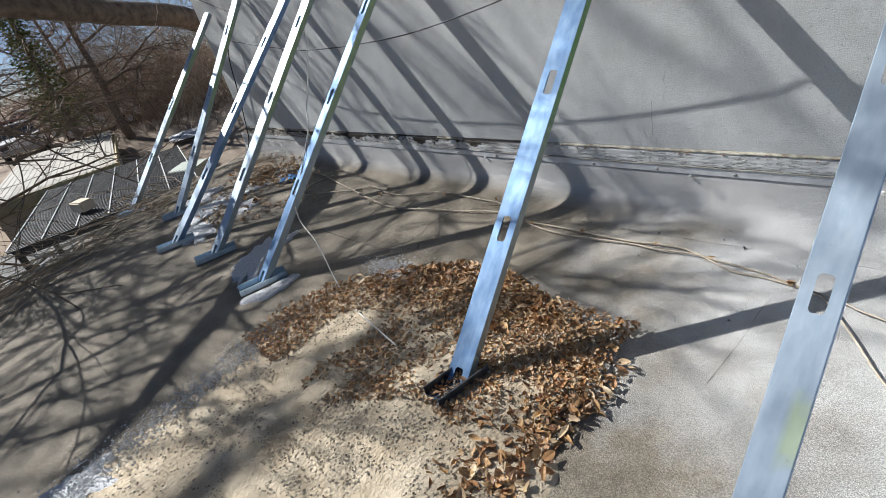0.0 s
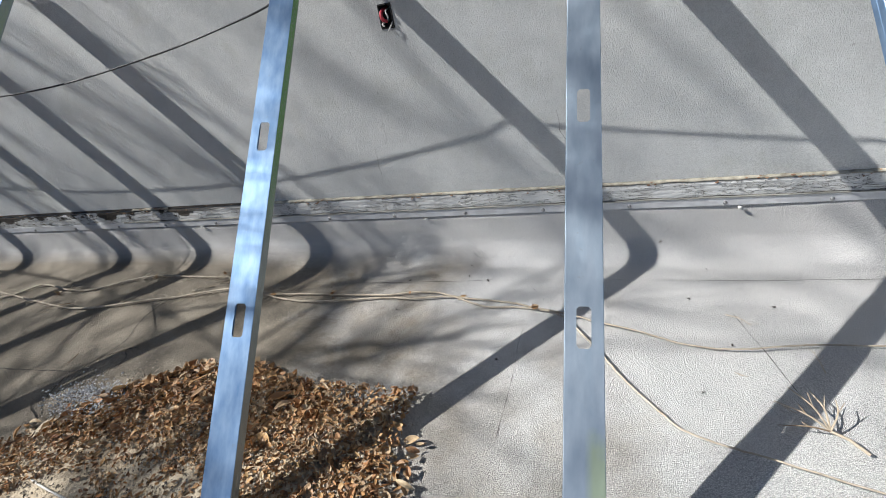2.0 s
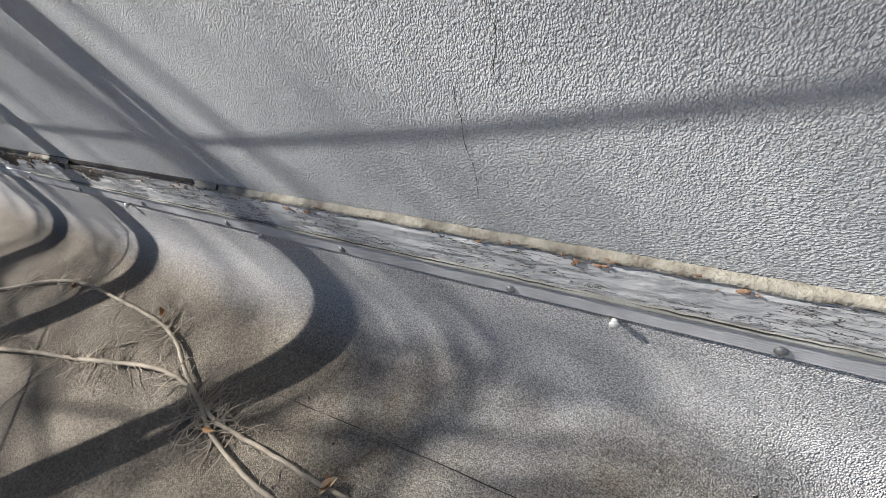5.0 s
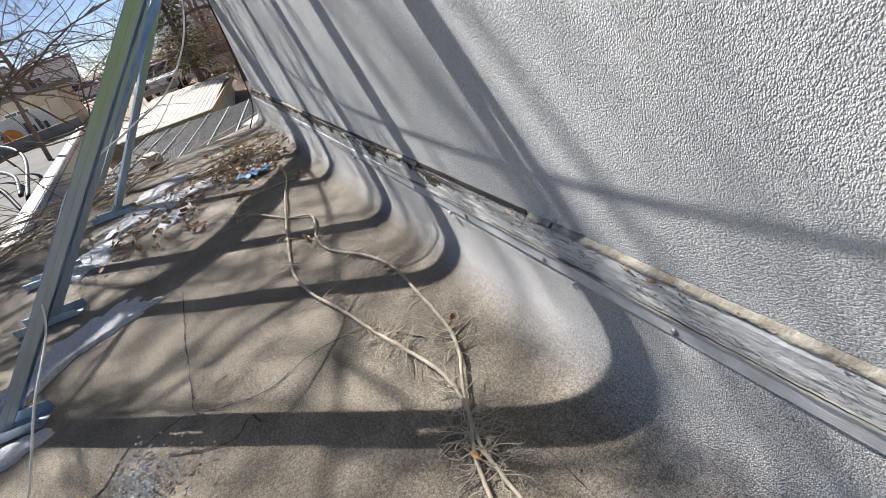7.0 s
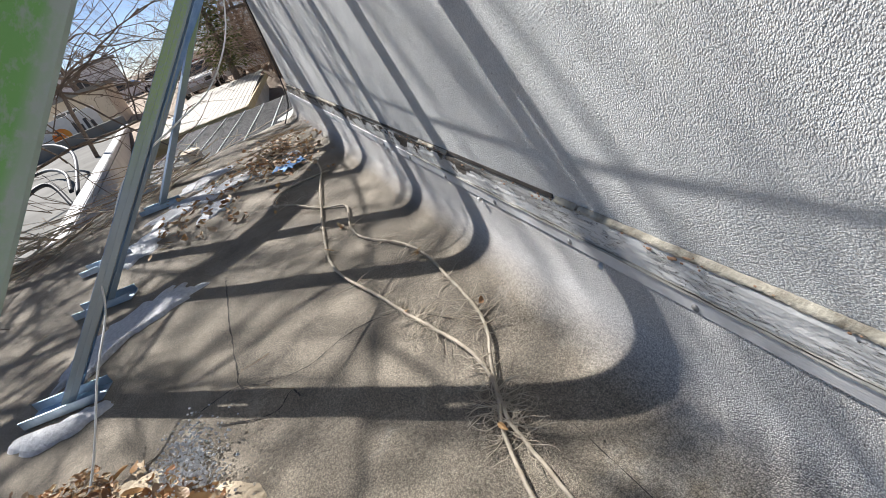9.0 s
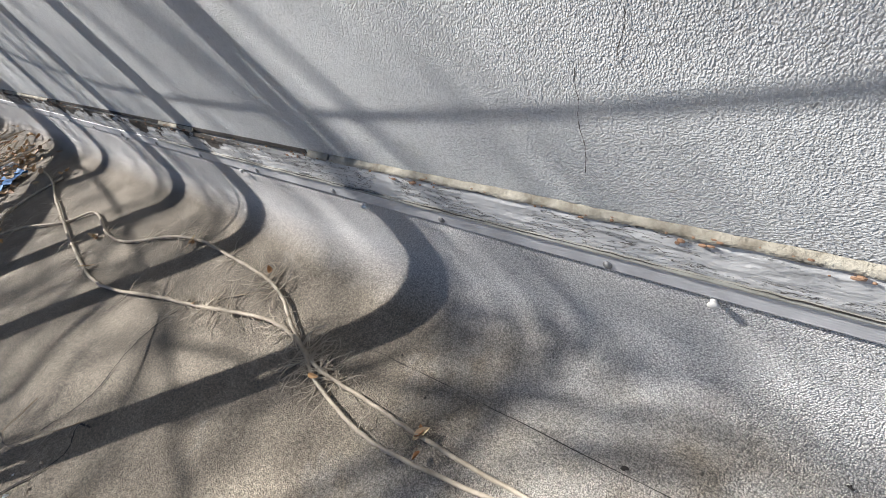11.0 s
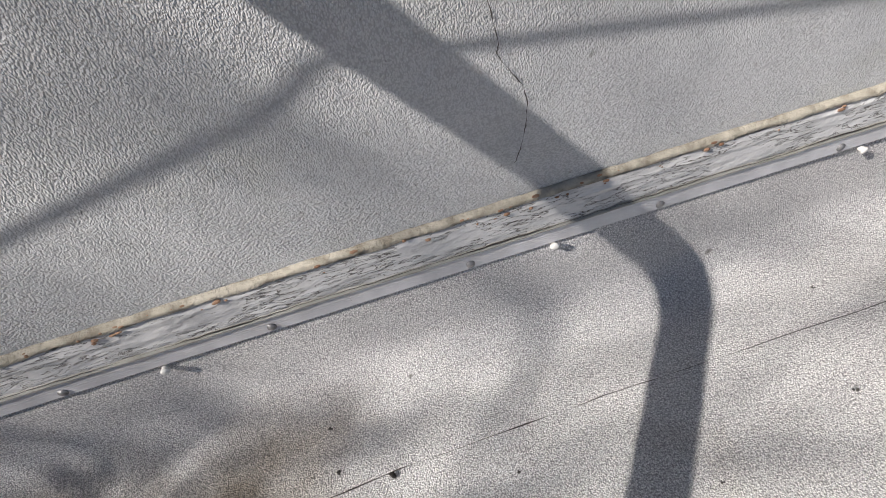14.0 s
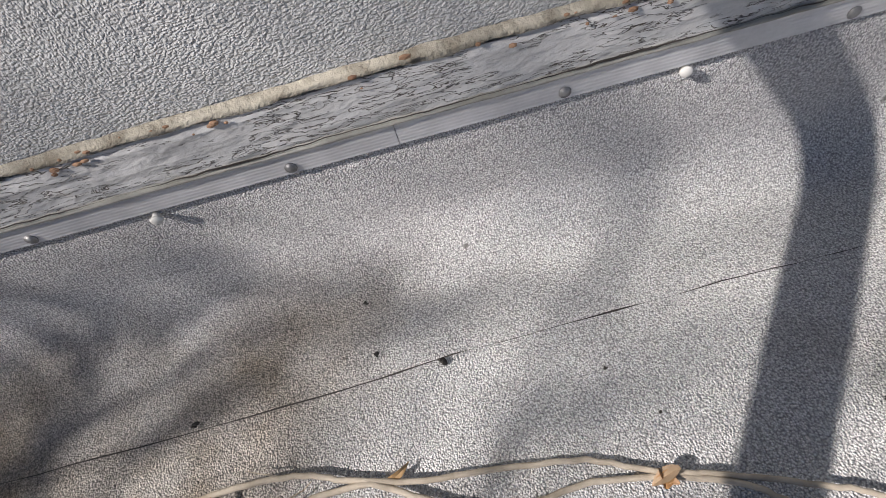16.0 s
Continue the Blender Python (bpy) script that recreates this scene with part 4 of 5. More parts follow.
# ---- crumbs of dark debris on the deck ----
def debris(x, y, r, seed):
    random.seed(seed)
    bm = bmesh.new()
    for k in range(3):
        bmesh.ops.create_icosphere(bm, subdivisions=1, radius=r * rnd(0.4, 0.8), matrix=pose(rnd(-r, r) * 0.6, rnd(-r, r) * 0.6, r * 0.3, rnd(0, 90), rnd(0, 90), 0) @ Matrix.Diagonal((1.3, 0.8, 0.6, 1)))
    ob = part("debris_crumb", bm, MAT_CRACK)
    ob.matrix_basis = pose(x, y, 0.004 + (0.02 if y > -0.09 else 0.0))
    return tagged(ob, "small dark crumb of debris on the roofing membrane", "debris", "debris crumbs on the deck")


for k, (x, y, r) in enumerate(((0.99, -0.106, 0.006), (0.997, -0.199, 0.0055), (1.094, -0.238, 0.008), (1.92, -0.358, 0.007), (2.017, -0.145, 0.005), (1.357, -0.376, 0.005), (1.314, -0.302, 0.004), (0.706, -0.239, 0.007), (2.2, -0.4, 0.007), (0.72, -0.47, 0.006), (1.22, -0.75, 0.006), (2.02, -0.62, 0.007), (1.9, -0.85, 0.005), (0.3, -0.30, 0.004), (0.18, -0.24, 0.004), (1.62, -0.42, 0.004))):
    debris(x, y, r, 200 + k)


# ---- twigs on the deck ----
def twig_heap(name, where, n, label, seed, zmax, length=(0.25, 0.9), r=(0.002, 0.006)):
    random.seed(seed)
    v, f = [], []
    for k in range(n):
        x, y = where()
        a, L = rnd(0, 6.28), rnd(*length)
        if random.random() < 0.6:
            a = random.gauss(-0.9, 0.35)
        p = Vector((x, y, rnd(0.005, zmax)))
        seg, steps = [p], 7
        rise = rnd(-0.25, 0.3)
        for s in range(steps):
            a += rnd(-0.3, 0.3)
            p = p + L / steps * Vector((math.cos(a), math.sin(a), rise))
            p.z = max(0.008, p.z)
            seg.append(p)
        rr = rnd(*r)
        tube(v, f, seg, rr, rr * 0.35, 5)
        for q in seg[2:-1:2]:
            b = a + random.choice((-1, 1)) * rnd(0.5, 1.1)
            l2 = L * rnd(0.15, 0.4)
            tube(v, f, [q, q + l2 / 2 * Vector((math.cos(b), math.sin(b), 0.15)), q + l2 * Vector((math.cos(b + 0.2), math.sin(b + 0.2), 0.2))], rr * 0.5, rr * 0.2, 4)
    return tagged(finish(name, v, f, MAT_TWIG), label, "twigs", kind="stuff")


def along_edge():
    t = random.random()
    y = -0.9 - 2.6 * t
    return roof_left(y) + 0.35 + random.gauss(0.1, 0.22), y


twig_heap("brush_heap", along_edge, 130, "tangle of dry twigs and vine stems along the roof's edge", 51, 0.14, (0.35, 1.1), (0.003, 0.008))
twig_heap("loose_twigs", lambda: (rnd(-3.0, 2.6), rnd(-2.2, -0.25)), 16, "a few loose dry twigs on the roof", 52, 0.006, (0.04, 0.14), (0.0012, 0.0025))


def make_forked_twig():
    v, f = [], []
    root = Vector((2.26, -1.04, 0.012))
    fork = Vector((2.19, -0.98, 0.022))
    tube(v, f, [root, (root + fork) / 2 + Vector((0, 0.006, 0.004)), fork], 0.0045, 0.0036, 6)
    for x, y, z in ((2.07, -0.91, 0.05), (2.11, -0.87, 0.07), (2.17, -0.86, 0.05), (2.07, -0.97, 0.02), (2.22, -0.90, 0.06)):
        tip = Vector((x, y, z))
        mid = fork.lerp(tip, 0.5) + Vector((0.008, -0.004, 0.012))
        tube(v, f, smooth_path([fork, mid, tip], 4), 0.003, 0.0014, 5)
        tube(v, f, [mid, mid.lerp(tip, 0.5) + Vector((0.018, 0.006, 0.012))], 0.0018, 0.001, 4)
    return tagged(finish("forked_twig", v, f, MAT_TWIG), "forked dry brown twig lying on the roof", "twig")


make_forked_twig()
twig_heap("corner_stalks", lambda: (random.gauss(-3.7, 0.4), random.gauss(-0.3, 0.15)), 40, "dry stalks in the roof's far corner", 54, 0.08, (0.2, 0.6), (0.002, 0.005))


# ---- neighbouring roofs and yard ----
def ground_z(x):
    """The yard lies a storey lower and climbs away from the building."""
    if x > -11:
        return -3.0
    if x > -26:
        return -3.0 + 1.9 * (-11 - x) / 15
    return -1.1 + min(1.2, (-26 - x) * 0.012)


def make_ground():
    v, f = [], []
    xs = [-2500, -600, -250, -120, -80, -60, -50, -42, -36, -32, -29, -26, -23, -20, -17, -14, -11, -8, -5, -2, 6, 60, 400, 2500]
    ys = [-2500, -300, -80, -40, -25, -16, -11, -8, -5, -3, -1, 1, 3, 5, 8, 13, 30, 300, 2500]
    for y in ys:
        for x in xs:
            h = ground_z(x)
            if abs(x) < 100 and abs(y) < 100:
                h += 0.12 * noise.noise(Vector((x * 0.4, y * 0.4, 0)))
            v.append((x, y, h))
    w = len(xs)
    for j in range(len(ys) - 1):
        for i in range(w - 1):
            a = j * w + i
            f.append((a, a + 1, a + 1 + w, a + w))
    tagged(finish("ground", v, f, MAT_EARTH, smooth=True), "bare brown earth yard with dry litter", "ground", kind="structure")


make_ground()
lower = part("wall_below", box(-3.2, 5.0, -6.4, 0.2, -3.2, -0.17), MAT_BEIGE)
tagged(lower, "storey of the building below the roof", "wall", kind="structure")
lower_b = part("wall_below_end", box(-4.7, -3.2, -1.6, 0.2, -3.2, -0.17), MAT_BEIGE)
tagged(lower_b, "end of the storey below the roof", "wall", kind="structure")


def make_shed_roof():
    ob = empty("shed", pose(-15.1, -0.25, -2.6, 0, 0, -10), "low shed with a cream ribbed sheet-metal roof and yellowed fascia", "shed")
    n = 19
    L, W, z0, z1 = 8.8, 3.3, 1.78, 1.95
    bm = bmesh.new()
    for i in range(n):
        y0, y1 = -W * i / n, -W * (i + 1) / n
        q = W / n
        pts = [(y0, 0), (y0 - 0.3 * q, 0.0), (y0 - 0.4 * q, 0.012), (y0 - 0.6 * q, 0.012), (y0 - 0.7 * q, 0.0), (y1, 0)]
        for (ya, ha), (yb, hb) in zip(pts, pts[1:]):
            bm.faces.new([bm.verts.new(c) for c in ((0, ya, z0 + ha), (-L, ya, z1 + ha), (-L, yb, z1 + hb), (0, yb, z0 + hb))])
    bmesh.ops.remove_doubles(bm, verts=bm.verts, dist=0.0005)
    part("roof_sheet", bm, MAT_SHEET, ob)
    part("fascia", box(-0.05, 0.05, -W, 0.05, z0 - 0.38, z0 - 0.006), MAT_FASCIA, ob, "yellowed fascia board")
    part("verge_board", box(-L, -0.06, 0.0, 0.06, z0 - 0.2, z0 + 0.02), MAT_FASCIA, ob)
    part("side_wall", box(-L + 0.1, -0.2, -W + 0.1, -0.1, -0.4, z0 - 0.02), MAT_BEIGE, ob)


make_shed_roof()


def make_grating():
    ob = empty("iron_grating", pose(-9.0, 0.15, -0.92, 0, 0, -12), "dark iron bar grating spanning the gap beside the roof", "grating")
    W, L = 3.4, 5.6
    # local x runs away from the deck, y along its edge
    for k in range(48):
        x = -L * k / 47
        v, f = [], []
        tube(v, f, [Vector((x, -W, 0)), Vector((x, 0, 0))], 0.022, 0.022, 4)
        finish("bar", v, f, MAT_IRON, ob)
    for k in range(7):
        y = -W * k / 6
        part("cross_bar", box(-L, 0, y - 0.011, y + 0.011, 0.024, 0.04), MAT_GREYPARAPET, ob)
    for k in range(3):
        x = -L * (0.05 + 0.45 * k)
        part("beam", box(x - 0.06, x + 0.06, -W, 0, -0.2, -0.024), MAT_IRON, ob)
        part("post", box(x - 0.05, x + 0.05, -W + 0.02, -W + 0.12, -2.3, -0.2), MAT_IRON, ob)
        part("post", box(x - 0.05, x + 0.05, -0.12, -0.02, -2.3, -0.2), MAT_IRON, ob)
    return ob


make_grating()
# near-black sheet added to stand for the shade below the bars
shade_sheet = part("grating_shade", box(-14.6, -5.0, -5.0, 0.2, -2.0, -1.9), MAT_DARK)
tagged(shade_sheet, "near-black sheet added as the shade under the grating", "covering", kind="structure")


def make_block():
    bm = box(-0.22, 0.22, -0.14, 0.14, 0.0, 0.2, 0.02)
    ob = part("concrete_block", bm, MAT_BEIGE)
    ob.matrix_world = pose(-10.4, -1.75, -0.848, 0, 0, 20)
    tagged(ob, "pale concrete block lying on the grating", "block")


make_block()


def make_hood():
    ob = empty("tin_hood", pose(-10.8, 0.35, -2.9, 0, 0, 25), "pale green tin vent hood beyond the roof's corner", "vent hood")
    bm = bmesh.new()
    lo = [bm.verts.new(c) for c in ((-0.26, -0.26, 1.55), (0.26, -0.26, 1.55), (0.26, 0.26, 1.55), (-0.26, 0.26, 1.55))]
    hi = [bm.verts.new(c) for c in ((-0.42, -0.42, 1.95), (0.42, -0.42, 1.95), (0.42, 0.42, 2.05), (-0.42, 0.42, 2.05))]
    bm.faces.new(hi)
    for k in range(4):
        bm.faces.new((lo[k], lo[(k + 1) % 4], hi[(k + 1) % 4], hi[k]))
    part("hood", bm, MAT_TIN, ob)
    part("duct", box(-0.2, 0.2, -0.2, 0.2, -0.1, 1.6), MAT_TIN, ob)


make_hood()


def make_flat_roof():
    ob = empty("flat_roofed_building", pose(-8.4, -3.87, -3.2, 0, 0, 4.3), "low building with a pale coated flat roof and grey parapet", "building")
    part("walls", box(-19.5, 0, -16, 0, 0.0, 2.16), MAT_GREYPARAPET, ob)
    part("roof", box(-19.4, -0.1, -15.9, -0.1, 2.164, 2.2), MAT_PALE, ob)
    part("parapet", box(-19.7, -19.3, -16, 0, 2.2, 2.75, 0.03), MAT_PALE, ob)
    part("kerb", box(-19.3, 0.03, -0.3, 0.04, 2.202, 2.36, 0.02), MAT_GREYPARAPET, ob)
    for pts in ([(-12.0, -5.2, 2.22), (-12.5, -4.2, 2.5), (-13.5, -3.0, 3.1), (-12.0, -1.8, 3.1), (-9.0, -0.8, 2.8), (-5.0, -0.5, 2.22)], [(-3.6, -1.8, 2.22), (-3.9, -1.2, 2.7), (-4.3, -0.7, 2.75), (-3.4, -0.35, 2.22)],
                [(-10.5, -4.6, 2.22), (-10.8, -3.4, 2.4), (-11.0, -2.2, 2.5), (-8.5, -1.2, 2.45), (-6.0, -0.8, 2.22)]):
        v, f = [], []
        tube(v, f, smooth_path(pts, 8), 0.05, 0.05, 8)
        finish("hose", v, f, MAT_BLACK, ob, "thick black hose arched over the roof", True)


make_flat_roof()


def make_house(x, y, z, w, d, h, wall_mat, label, turn=0, windows=2):
    ob = empty("house", pose(x, y, z, 0, 0, turn), label, "house")
    part("wall", box(-d / 2, d / 2, -w / 2, w / 2, -1.2, h), wall_mat, ob)
    part("roof", box(-d / 2 - 0.25, d / 2 + 0.25, -w / 2 - 0.25, w / 2 + 0.25, h + 0.002, h + 0.22, 0.03), MAT_PALE, ob)
    for k in range(windows):
        yc = -w / 2 + w * (k + 0.7) / (windows + 0.4)
        win = part("window", box(d / 2 - 0.03, d / 2 + 0.04, yc - 0.6, yc + 0.6, h * 0.35, h * 0.78), MAT_SIGN, ob)
        part("pane", box(d / 2 + 0.005, d / 2 + 0.046, yc - 0.52, yc - 0.03, h * 0.35 + 0.08, h * 0.78 - 0.08), MAT_GLASS, win)
        part("pane", box(d / 2 + 0.005, d / 2 + 0.046, yc + 0.03, yc + 0.52, h * 0.35 + 0.08, h * 0.78 - 0.08), MAT_GLASS, win)
    return ob


make_house(-34.0, -8.3, -1.0, 4.4, 4, 2.0, MAT_BEIGE, "small beige rendered outbuilding with a window", 0, 1)
make_house(-62, -15.0, -0.6, 12, 8, 3.6, MAT_SIGN, "long white building behind the outbuilding", 10, 2)
make_house(-80, -30, -0.5, 24, 10, 5.0, MAT_GREYPARAPET, "far grey building with a pale flat roof", 10, 7)
make_house(-44, -14.5, -1.0, 7, 6, 2.2, MAT_BRICK, "low red-brown rendered building with pale roof", 0, 3)


def make_sign():
    ob = empty("painted_sign", pose(-29.2, -8.9, -1.2, 0, 0, 12), "long white painted sign board with blue and orange shapes", "sign")
    part("board", box(-0.04, 0.04, -3.2, 2.4, 0.1, 1.6), MAT_SIGN, ob)
    part("blue_field", box(0.042, 0.05, -2.9, -0.5, 0.25, 1.1), MAT_BLUE, ob, "blue painted field")
    bm = bmesh.new()
    bmesh.ops.create_cone(bm, cap_ends=True, segments=20, radius1=0.42, radius2=0.42, depth=0.012, matrix=pose(0.048, 0.5, 0.75, 0, 90, 0))
    part("orange_disc", bm, MAT_ORANGE, ob, "orange painted disc")
    for k in range(4):
        part("dark_bar", box(0.042, 0.05, 1.15 + 0.26 * k, 1.3 + 0.26 * k, 0.4, 1.2 - 0.2 * (k % 2)), MAT_IRON, ob)


make_sign()


# ---- parked vehicles ----
def make_car(x, y, z, turn, paint, pickup, label):
    ob = empty("parked_car", pose(x, y, z, 0, 0, turn), label, "car", "parked vehicles")
    # local x is forward
    bm = bmesh.new()
    prof = [(-2.3, 0.35), (2.25, 0.35), (2.3, 0.6), (2.2, 0.88), (1.1, 0.98), (-0.9 if pickup else -1.9, 1.0), (-2.3, 0.95)]
    a = [bm.verts.new((px, -0.88, pz)) for px, pz in prof]
    b = [bm.verts.new((px, 0.88, pz)) for px, pz in prof]
    bm.faces.new(a)
    bm.faces.new(b)
    for k in range(len(prof)):
        bm.faces.new((a[k], a[(k + 1) % 7], b[(k + 1) % 7], b[k]))
    bmesh.ops.bevel(bm, geom=bm.edges[:], offset=0.06, segments=2, affect="EDGES")
    part("body", bm, paint, ob)
    bm = bmesh.new()
    cab = [(1.05, 0.97), (0.35, 1.5), (-0.65, 1.52), (-0.95, 0.99)] if pickup else [(1.05, 0.97), (0.35, 1.45), (-1.3, 1.45), (-1.95, 1.0)]
    a = [bm.verts.new((px, -0.8 + (0.12 if pz > 1.2 else 0), pz)) for px, pz in cab]
    b = [bm.verts.new((px, 0.8 - (0.12 if pz > 1.2 else 0), pz)) for px, pz in cab]
    bm.faces.new(a)
    bm.faces.new(b)
    for k in range(4):
        bm.faces.new((a[k], a[(k + 1) % 4], b[(k + 1) % 4], b[k]))
    part("cabin", bm, MAT_GLASS, ob, "dark tinted glasshouse")
    part("roof", box(-0.62 if pickup else -1.28, 0.34, -0.69, 0.69, 1.47, 1.55, 0.02), paint, ob)
    part("bumper", box(2.25, 2.42, -0.82, 0.82, 0.38, 0.58, 0.03), MAT_BOLT, ob)
    for sy in (-1, 1):
        part("headlight", box(2.24, 2.33, sy * 0.62 - 0.16, sy * 0.62 + 0.16, 0.62, 0.8, 0.02), MAT_GLASS, ob)
        for wx in (-1.45, 1.45):
            bm = bmesh.new()
            bmesh.ops.create_cone(bm, cap_ends=True, segments=20, radius1=0.34, radius2=0.34, depth=0.22, matrix=pose(wx, sy * 0.8, 0.34, 90, 0, 0))
            wheel = part("wheel", bm, MAT_TYRE, ob)
            bm = bmesh.new()
            bmesh.ops.create_cone(bm, cap_ends=True, segments=14, radius1=0.19, radius2=0.17, depth=0.03, matrix=pose(wx, sy * 0.92, 0.34, 90, 0, 0))
            part("rim", bm, MAT_ALU, wheel)


make_car(-30.5, -1.4, -1.06, -6, MAT_CARPAINT, True, "white pickup parked facing the roof")
make_car(-35.8, -1.25, -1.0, -4, MAT_CARRED, False, "dark red car parked behind the pickup")
make_car(-40.0, 1.05, -0.93, 60, MAT_CARPAINT, True, "white pickup parked under the trees")
make_car(-50.0, 1.0, -0.85, 75, MAT_CARPAINT, False, "white car parked under the trees")
make_car(-52.0, -7.5, -0.8, 85, MAT_CARPAINT, False, "white car parked far off in the yard")
make_car(-56.0, -5.5, -0.8, 80, MAT_CARPAINT, True, "pale pickup parked far off in the yard")
make_car(-30.0, 2.2, -1.1, 60, MAT_CARPAINT, True, "white pickup parked beside the conifer")


# ---- trees ----
def grow(v, f, p, d, length, r, level, bend, droop, spread, kids):
    steps = 9
    seg, q, dd = [p], p.copy(), d.copy()
    for s in range(steps):
        dd = (dd + Vector((rnd(-bend, bend), rnd(-bend, bend), rnd(-bend, bend) - droop * (level < 3)))).normalized()
        q = q + dd * length / steps
        seg.append(q)
    tube(v, f, seg, r, r * 0.5, 7 if level > 2 else (5 if level > 1 else 3))
    if level == 0:
        return
    for k in range(kids + (random.random() < 0.5)):
        i = min(steps, 1 + int(rnd(0.25, 1.0) * steps))
        side = Vector((rnd(-1, 1), rnd(-1, 1), rnd(-0.5, 0.8))).normalized()
        nd = (dd * (1 - spread) + side * spread).normalized()
        grow(v, f, seg[i], nd, length * rnd(0.5, 0.78), r * rnd(0.4, 0.6), level - 1, bend, droop, spread, kids)


def make_tree(x, y, height, lean, seed, levels, r, droop, label, limbs=5, aim=None, kids=3, first=3, limb=0.36):
    random.seed(seed)
    z = ground_z(x)
    ob = empty("bare_tree", pose(x, y, z), label, "tree", "bare trees round the yard")
    tv, tf = [], []
    p, d = Vector((0, 0, -0.1)), Vector(lean).normalized()
    pts = [p]
    for s in range(8):
        d = (d + Vector((rnd(-0.07, 0.07), rnd(-0.07, 0.07), 0.03))).normalized()
        p = p + d * height / 8
        pts.append(p)
    tube(tv, tf, pts, r, r * 0.35, 10)
    finish("trunk", tv, tf, MAT_BARK, ob, smooth=True)
    cv, cf = [], []
    for k in range(limbs):
        i = min(8, first + (k * (8 - first)) // max(1, limbs - 1))
        a = rnd(0, 6.28)
        sd = Vector((math.cos(a), math.sin(a), rnd(0.1, 0.7)))
        if aim and k % 3 < 2:
            sd = Vector(aim) + Vector((rnd(-0.5, 0.5), rnd(-0.5, 0.5), rnd(-0.3, 0.4)))
        grow(cv, cf, pts[i], sd.normalized(), height * rnd(0.36, 0.55), r * limb, levels, 0.2, droop, 0.6, kids)
    finish("crown", cv, cf, MAT_BARK, ob)
    return ob


make_tree(-12.6, -7.6, 11.4, (0.0, 0.0, 1), 61, 3, 0.1, 0.02, "tall leafless tree whose limbs reach over the roof", 18, (0.3, 0.95, 0.05), 4, 6, 0.34)
make_tree(-8.6, -5.9, 11.2, (0.05, 0.05, 1), 62, 3, 0.1, 0.02, "tall leafless tree beside the flat-roofed building", 14, (0.0, 0.95, 0.08), 4, 6, 0.23)
make_tree(-6.9, -5.7, 6.6, (0.0, 0.05, 1), 63, 3, 0.15, 0.02, "leafless tree standing close to the roof's edge", 8, (0.55, 0.75, 0.15), 4, 4, 0.3)
make_tree(-20.0, -5.6, 6.5, (0.02, 0.1, 1), 67, 4, 0.085, 0.09, "leafless tree with drooping twigs near the outbuilding", 8, None, 3, 4, 0.22)
make_tree(-24.5, 2.0, 6.5, (0.1, -0.1, 1), 71, 4, 0.2, 0.05, "leafless tree in the thicket behind the wall's end", 7, None, 3, 3)
make_tree(-31.0, 1.6, 6.5, (0.05, 0.1, 1), 73, 3, 0.16, 0.08, "slender leafless tree beside the parked vehicles", 7, None, 3, 3)
make_tree(-45.0, -10.0, 7.0, (0.0, 0.1, 1), 79, 3, 0.25, 0.05, "leafless tree far off behind the outbuilding", 8)
make_tree(-60.0, 3.0, 9.0, (0.0, 0.1, 1), 83, 3, 0.3, 0.05, "leafless tree far off across the yard", 8)


def make_conifer(x, y, height, seed, wide, start):
    random.seed(seed)
    ob = empty("conifer", pose(x, y, ground_z(x) - 0.1), "ragged dark green conifer with a leaning trunk", "tree")
    v, f = [], []
    tube(v, f, smooth_path([(0, 0, 0), (0.15, 0, height * 0.5), (0.1, 0.1, height)], 5), 0.17, 0.03, 9)
    finish("trunk", v, f, MAT_BARK, ob, smooth=True)
    v, f = [], []
    for k in range(4600):
        t = start + (1 - start) * random.random()
        a = rnd(0, 6.28)
        lobe = 0.55 + 0.6 * noise.noise(Vector((2.2 * math.cos(a), 2.2 * math.sin(a), t * 7 + seed)))
        rr = (1.08 - t) * height * wide * random.random() ** 0.6 * lobe + 0.05
        c = Vector((rr * math.cos(a) + 0.12 * t, rr * math.sin(a), t * height - 0.3 * rr))
        L = rnd(0.08, 0.2)
        d = Vector((math.cos(a) + rnd(-0.5, 0.5), math.sin(a) + rnd(-0.5, 0.5), rnd(-0.7, 0.4))).normalized()
        s = d.cross(Vector((rnd(-1, 1), rnd(-1, 1), 1))).normalized() * L * 0.25
        up = d.cross(s).normalized() * L * 0.12
        o = len(v)
        v += [c, c + d * L * 0.5 + s, c + d * L, c + d * L * 0.5 - s, c + d * L * 0.5 + up]
        f += [(o, o + 1, o + 4), (o + 1, o + 2, o + 4), (o + 2, o + 3, o + 4), (o + 3, o, o + 4)]
    finish("crown", v, f, MAT_PINE, ob)


make_conifer(-24.0, 0.15, 7.0, 93, 0.25, 0.2)


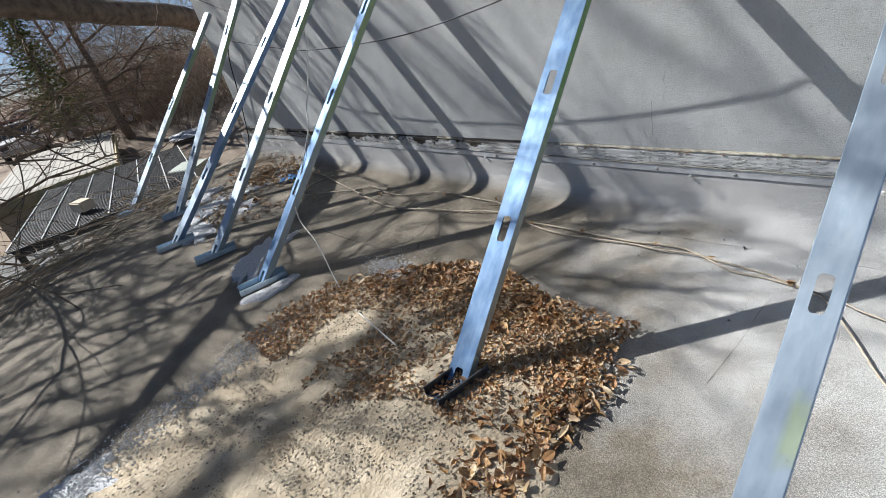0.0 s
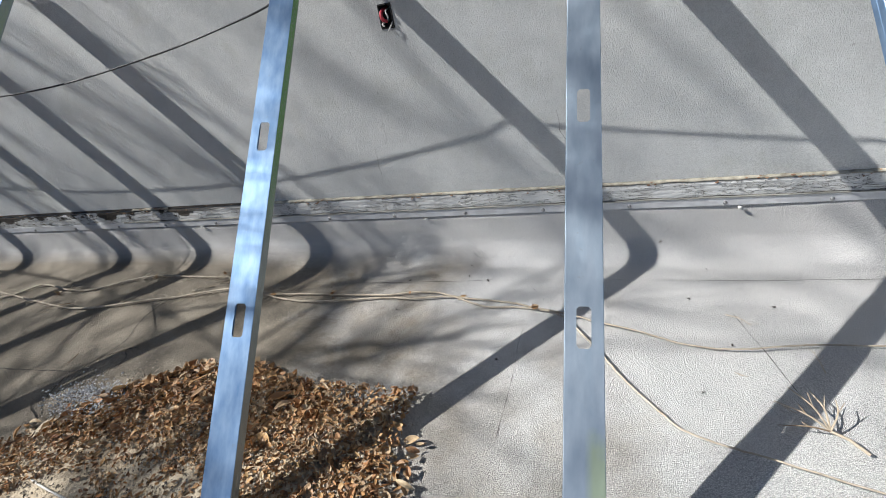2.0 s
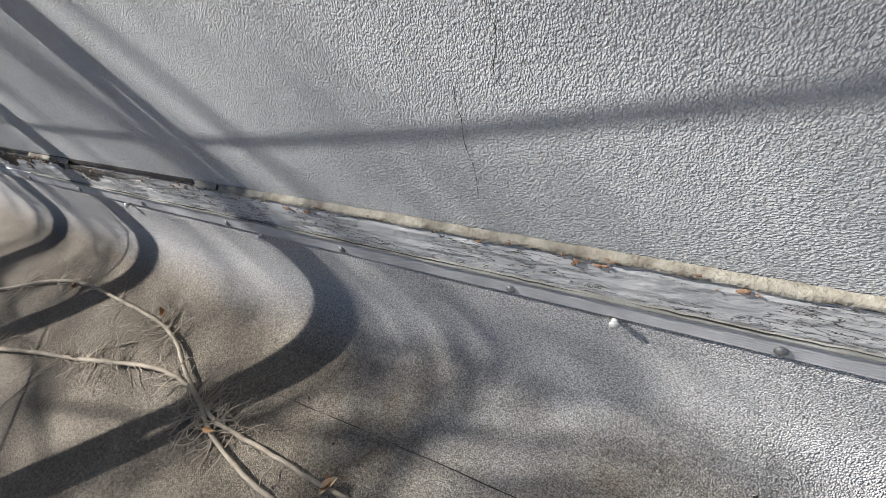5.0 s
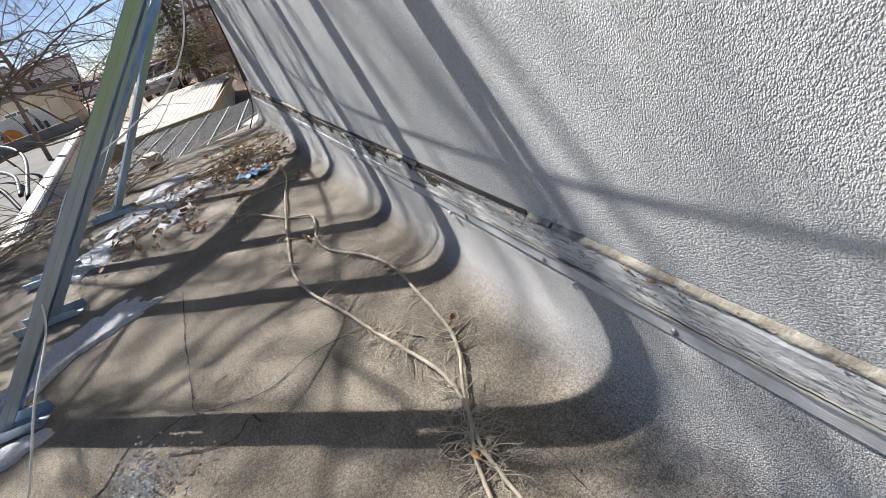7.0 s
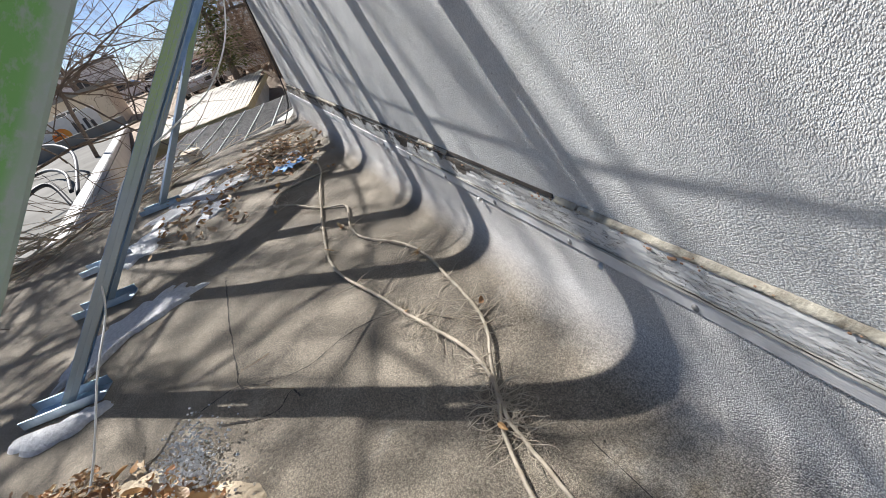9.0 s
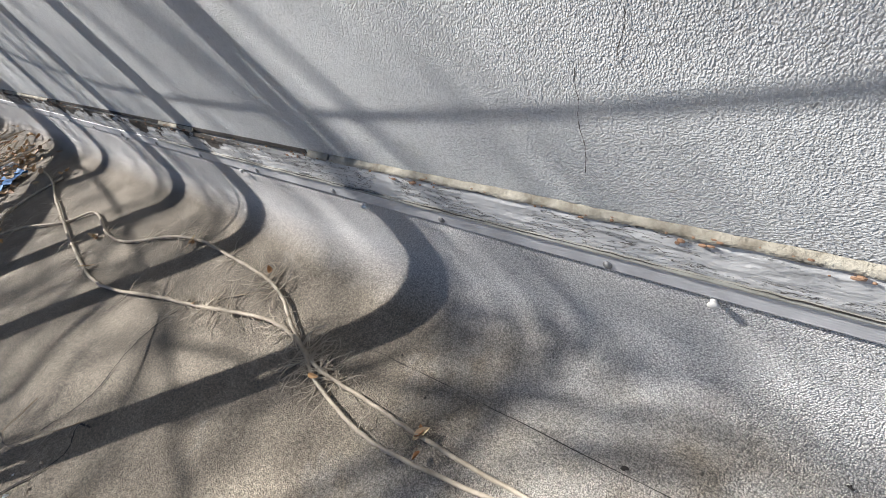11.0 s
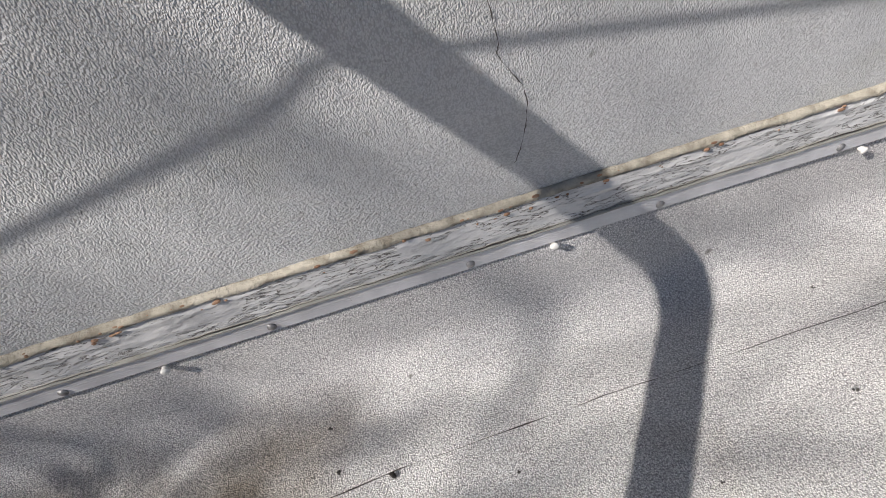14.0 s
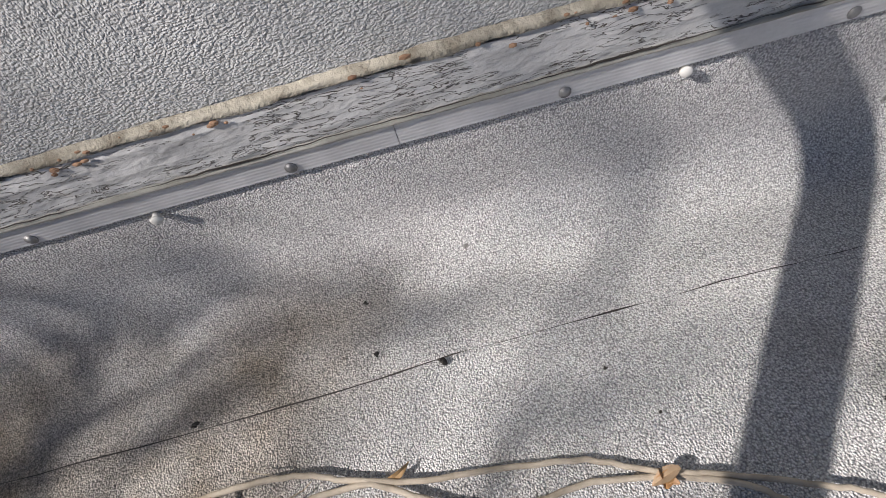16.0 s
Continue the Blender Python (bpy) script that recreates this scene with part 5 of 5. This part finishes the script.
def brush(n, cx, cy, sx, sy, zh, seed, label, thick=1.0):
    random.seed(seed)
    v, f = [], []
    for k in range(n):
        x, y = random.gauss(cx, sx), random.gauss(cy, sy)
        p = Vector((x, y, ground_z(x) - 0.1))
        d = Vector((rnd(-0.6, 0.6), rnd(-0.6, 0.6), 1)).normalized()
        L = zh * rnd(0.4, 1.0)
        seg = [p]
        for s in range(7):
            d = (d + Vector((rnd(-0.35, 0.35), rnd(-0.35, 0.35), -0.14))).normalized()
            p = p + d * L / 6
            seg.append(p)
        r = rnd(0.008, 0.022) * thick
        tube(v, f, seg, r, r * 0.3, 4)
        for q in seg[1:]:
            for m in range(2):
                e = (d + Vector((rnd(-1, 1), rnd(-1, 1), rnd(-0.6, 0.6)))).normalized()
                l2 = L * rnd(0.12, 0.32)
                tube(v, f, [q, q + e * l2 * 0.5, q + e * l2 + Vector((0, 0, -0.1))], r * 0.45, r * 0.2, 3)
    return tagged(finish("brush_thicket", v, f, MAT_BARK_PALE), label, "brush", kind="stuff")


brush(330, -27.0, 5.6, 2.2, 2.4, 7.0, 101, "thicket of tangled leafless brush behind the wall's end")
brush(380, -30.0, 4.2, 2.6, 1.5, 6.5, 103, "thicket of tangled brown brush in the yard")
brush(260, -36.0, 6.5, 4.0, 4.5, 8.0, 105, "far leafless thicket across the yard", 1.4)
brush(320, -70.0, -8.0, 4.0, 14.0, 6.0, 107, "far belt of leafless shrubs across the yard", 1.6)


def make_leaning_tree():
    """A tree rooted past the wall's end, leaning out low over the roof."""
    random.seed(131)
    ob = empty("leaning_tree", pose(-9.4, 3.4, -3.1), "dark leafless tree leaning low over the roof's far end", "tree", "bare trees round the yard")
    base = Vector((-9.4, 3.4, -3.1))
    way = [p - base for p in smooth_path([(-9.4, 3.4, -3.1), (-8.2, 2.2, -0.6), (-7.0, 1.2, 1.0), (-5.9, 0.35, 1.68), (-5.0, -0.79, 1.92), (-4.3, -1.5, 2.03), (-4.2, -2.15, 2.2), (-3.9, -2.7, 2.4), (-3.72, -3.15, 2.5), (-3.48, -3.5, 2.55), (-3.3, -3.9, 2.6)], 5)]
    v, f = [], []
    tube(v, f, way, 0.19, 0.022, 10)
    finish("trunk", v, f, MAT_BARK, ob, smooth=True)
    v, f = [], []
    for at, d, length, r in ((35, (0.95, -0.15, 0.05), 0.8, 0.020), (34, (-0.6, -0.8, 0.05), 1.0, 0.024), (30, (-0.42, -0.9, 0.1), 1.3, 0.026), (40, (-0.6, -0.78, 0.05), 1.1, 0.024), (41, (0.95, -0.05, 0.05), 0.7, 0.018),
                             (44, (-0.5, -0.85, 0.05), 0.8, 0.018), (26, (-0.3, -0.9, 0.3), 1.2, 0.024), (37, (0.4, -0.8, 0.1), 0.9, 0.018), (28, (0.8, -0.4, 0.1), 0.9, 0.018), (47, (0.2, -0.9, 0.0), 0.8, 0.014), (32, (0.9, 0.2, 0.1), 0.7, 0.016)):
        grow(v, f, way[at], Vector(d).normalized(), length, r, 2, 0.13, 0.0, 0.45, 3)
    # a side limb rising over the deck
    limb = [p - base for p in smooth_path([(-5.0, -0.79, 1.92), (-4.7, -1.1, 2.5), (-4.2, -1.6, 3.1), (-3.85, -1.95, 3.35), (-3.6, -2.1, 3.52), (-3.3, -2.25, 3.65)], 6)]
    tube(v, f, limb, 0.013, 0.008, 8)
    for at, d, length, r in ((24, (0.85, 0.45, 0), 0.8, 0.015), (25, (0.9, 0.25, 0), 0.8, 0.014), (22, (0.9, 0.4, 0.1), 0.7, 0.013), (23, (0.1, 0.95, 0), 0.8, 0.022), (20, (0.3, 0.9, 0.1), 0.9, 0.014),
                             (16, (0.6, 0.7, 0.1), 0.9, 0.014), (13, (0.8, 0.3, 0.1), 0.9, 0.014), (27, (0.9, -0.2, 0.1), 0.7, 0.012), (10, (-0.2, -0.9, 0.1), 0.9, 0.014)):
        grow(v, f, limb[at], Vector(d).normalized(), length, r, 2, 0.14, 0.0, 0.4, 3)
    finish("crown", v, f, MAT_BARK, ob)


make_leaning_tree()


patch("snow_patch", [(-22.6, 3.0), (-21.0, 2.6), (-20.6, 3.6), (-22.2, 4.2)], 0.12, MAT_SNOW, "patch of shaded old snow in the yard", "snow", seed=50.0).location.z = ground_z(-21.5) + 0.08


def make_scrap():
    """A crumpled piece of blue sheet in the corner's leaves."""
    v, f, n = [], [], 9
    for i in range(n):
        for j in range(n):
            x, y = 0.16 * (i / (n - 1) - 0.5), 0.22 * (j / (n - 1) - 0.5)
            v.append((x + 0.02 * noise.noise(Vector((x * 30, y * 30, 1))), y, 0.03 + 0.03 * noise.noise(Vector((x * 25, y * 25, 5)))))
    for i in range(n - 1):
        for j in range(n - 1):
            a = i * n + j
            f.append((a, a + n, a + n + 1, a + 1))
    k = len(v)
    v += [(x, y, z - 0.002) for x, y, z in v]
    f += [tuple(k + q for q in reversed(face)) for face in f[:]]
    ob = finish("plastic_scrap", v, f, MAT_BLUE, smooth=True)
    ob.matrix_world = pose(-3.0, -0.43, 0.0, 0, 0, 25)
    tagged(ob, "crumpled blue plastic scrap lying in dry leaves", "scrap")


make_scrap()
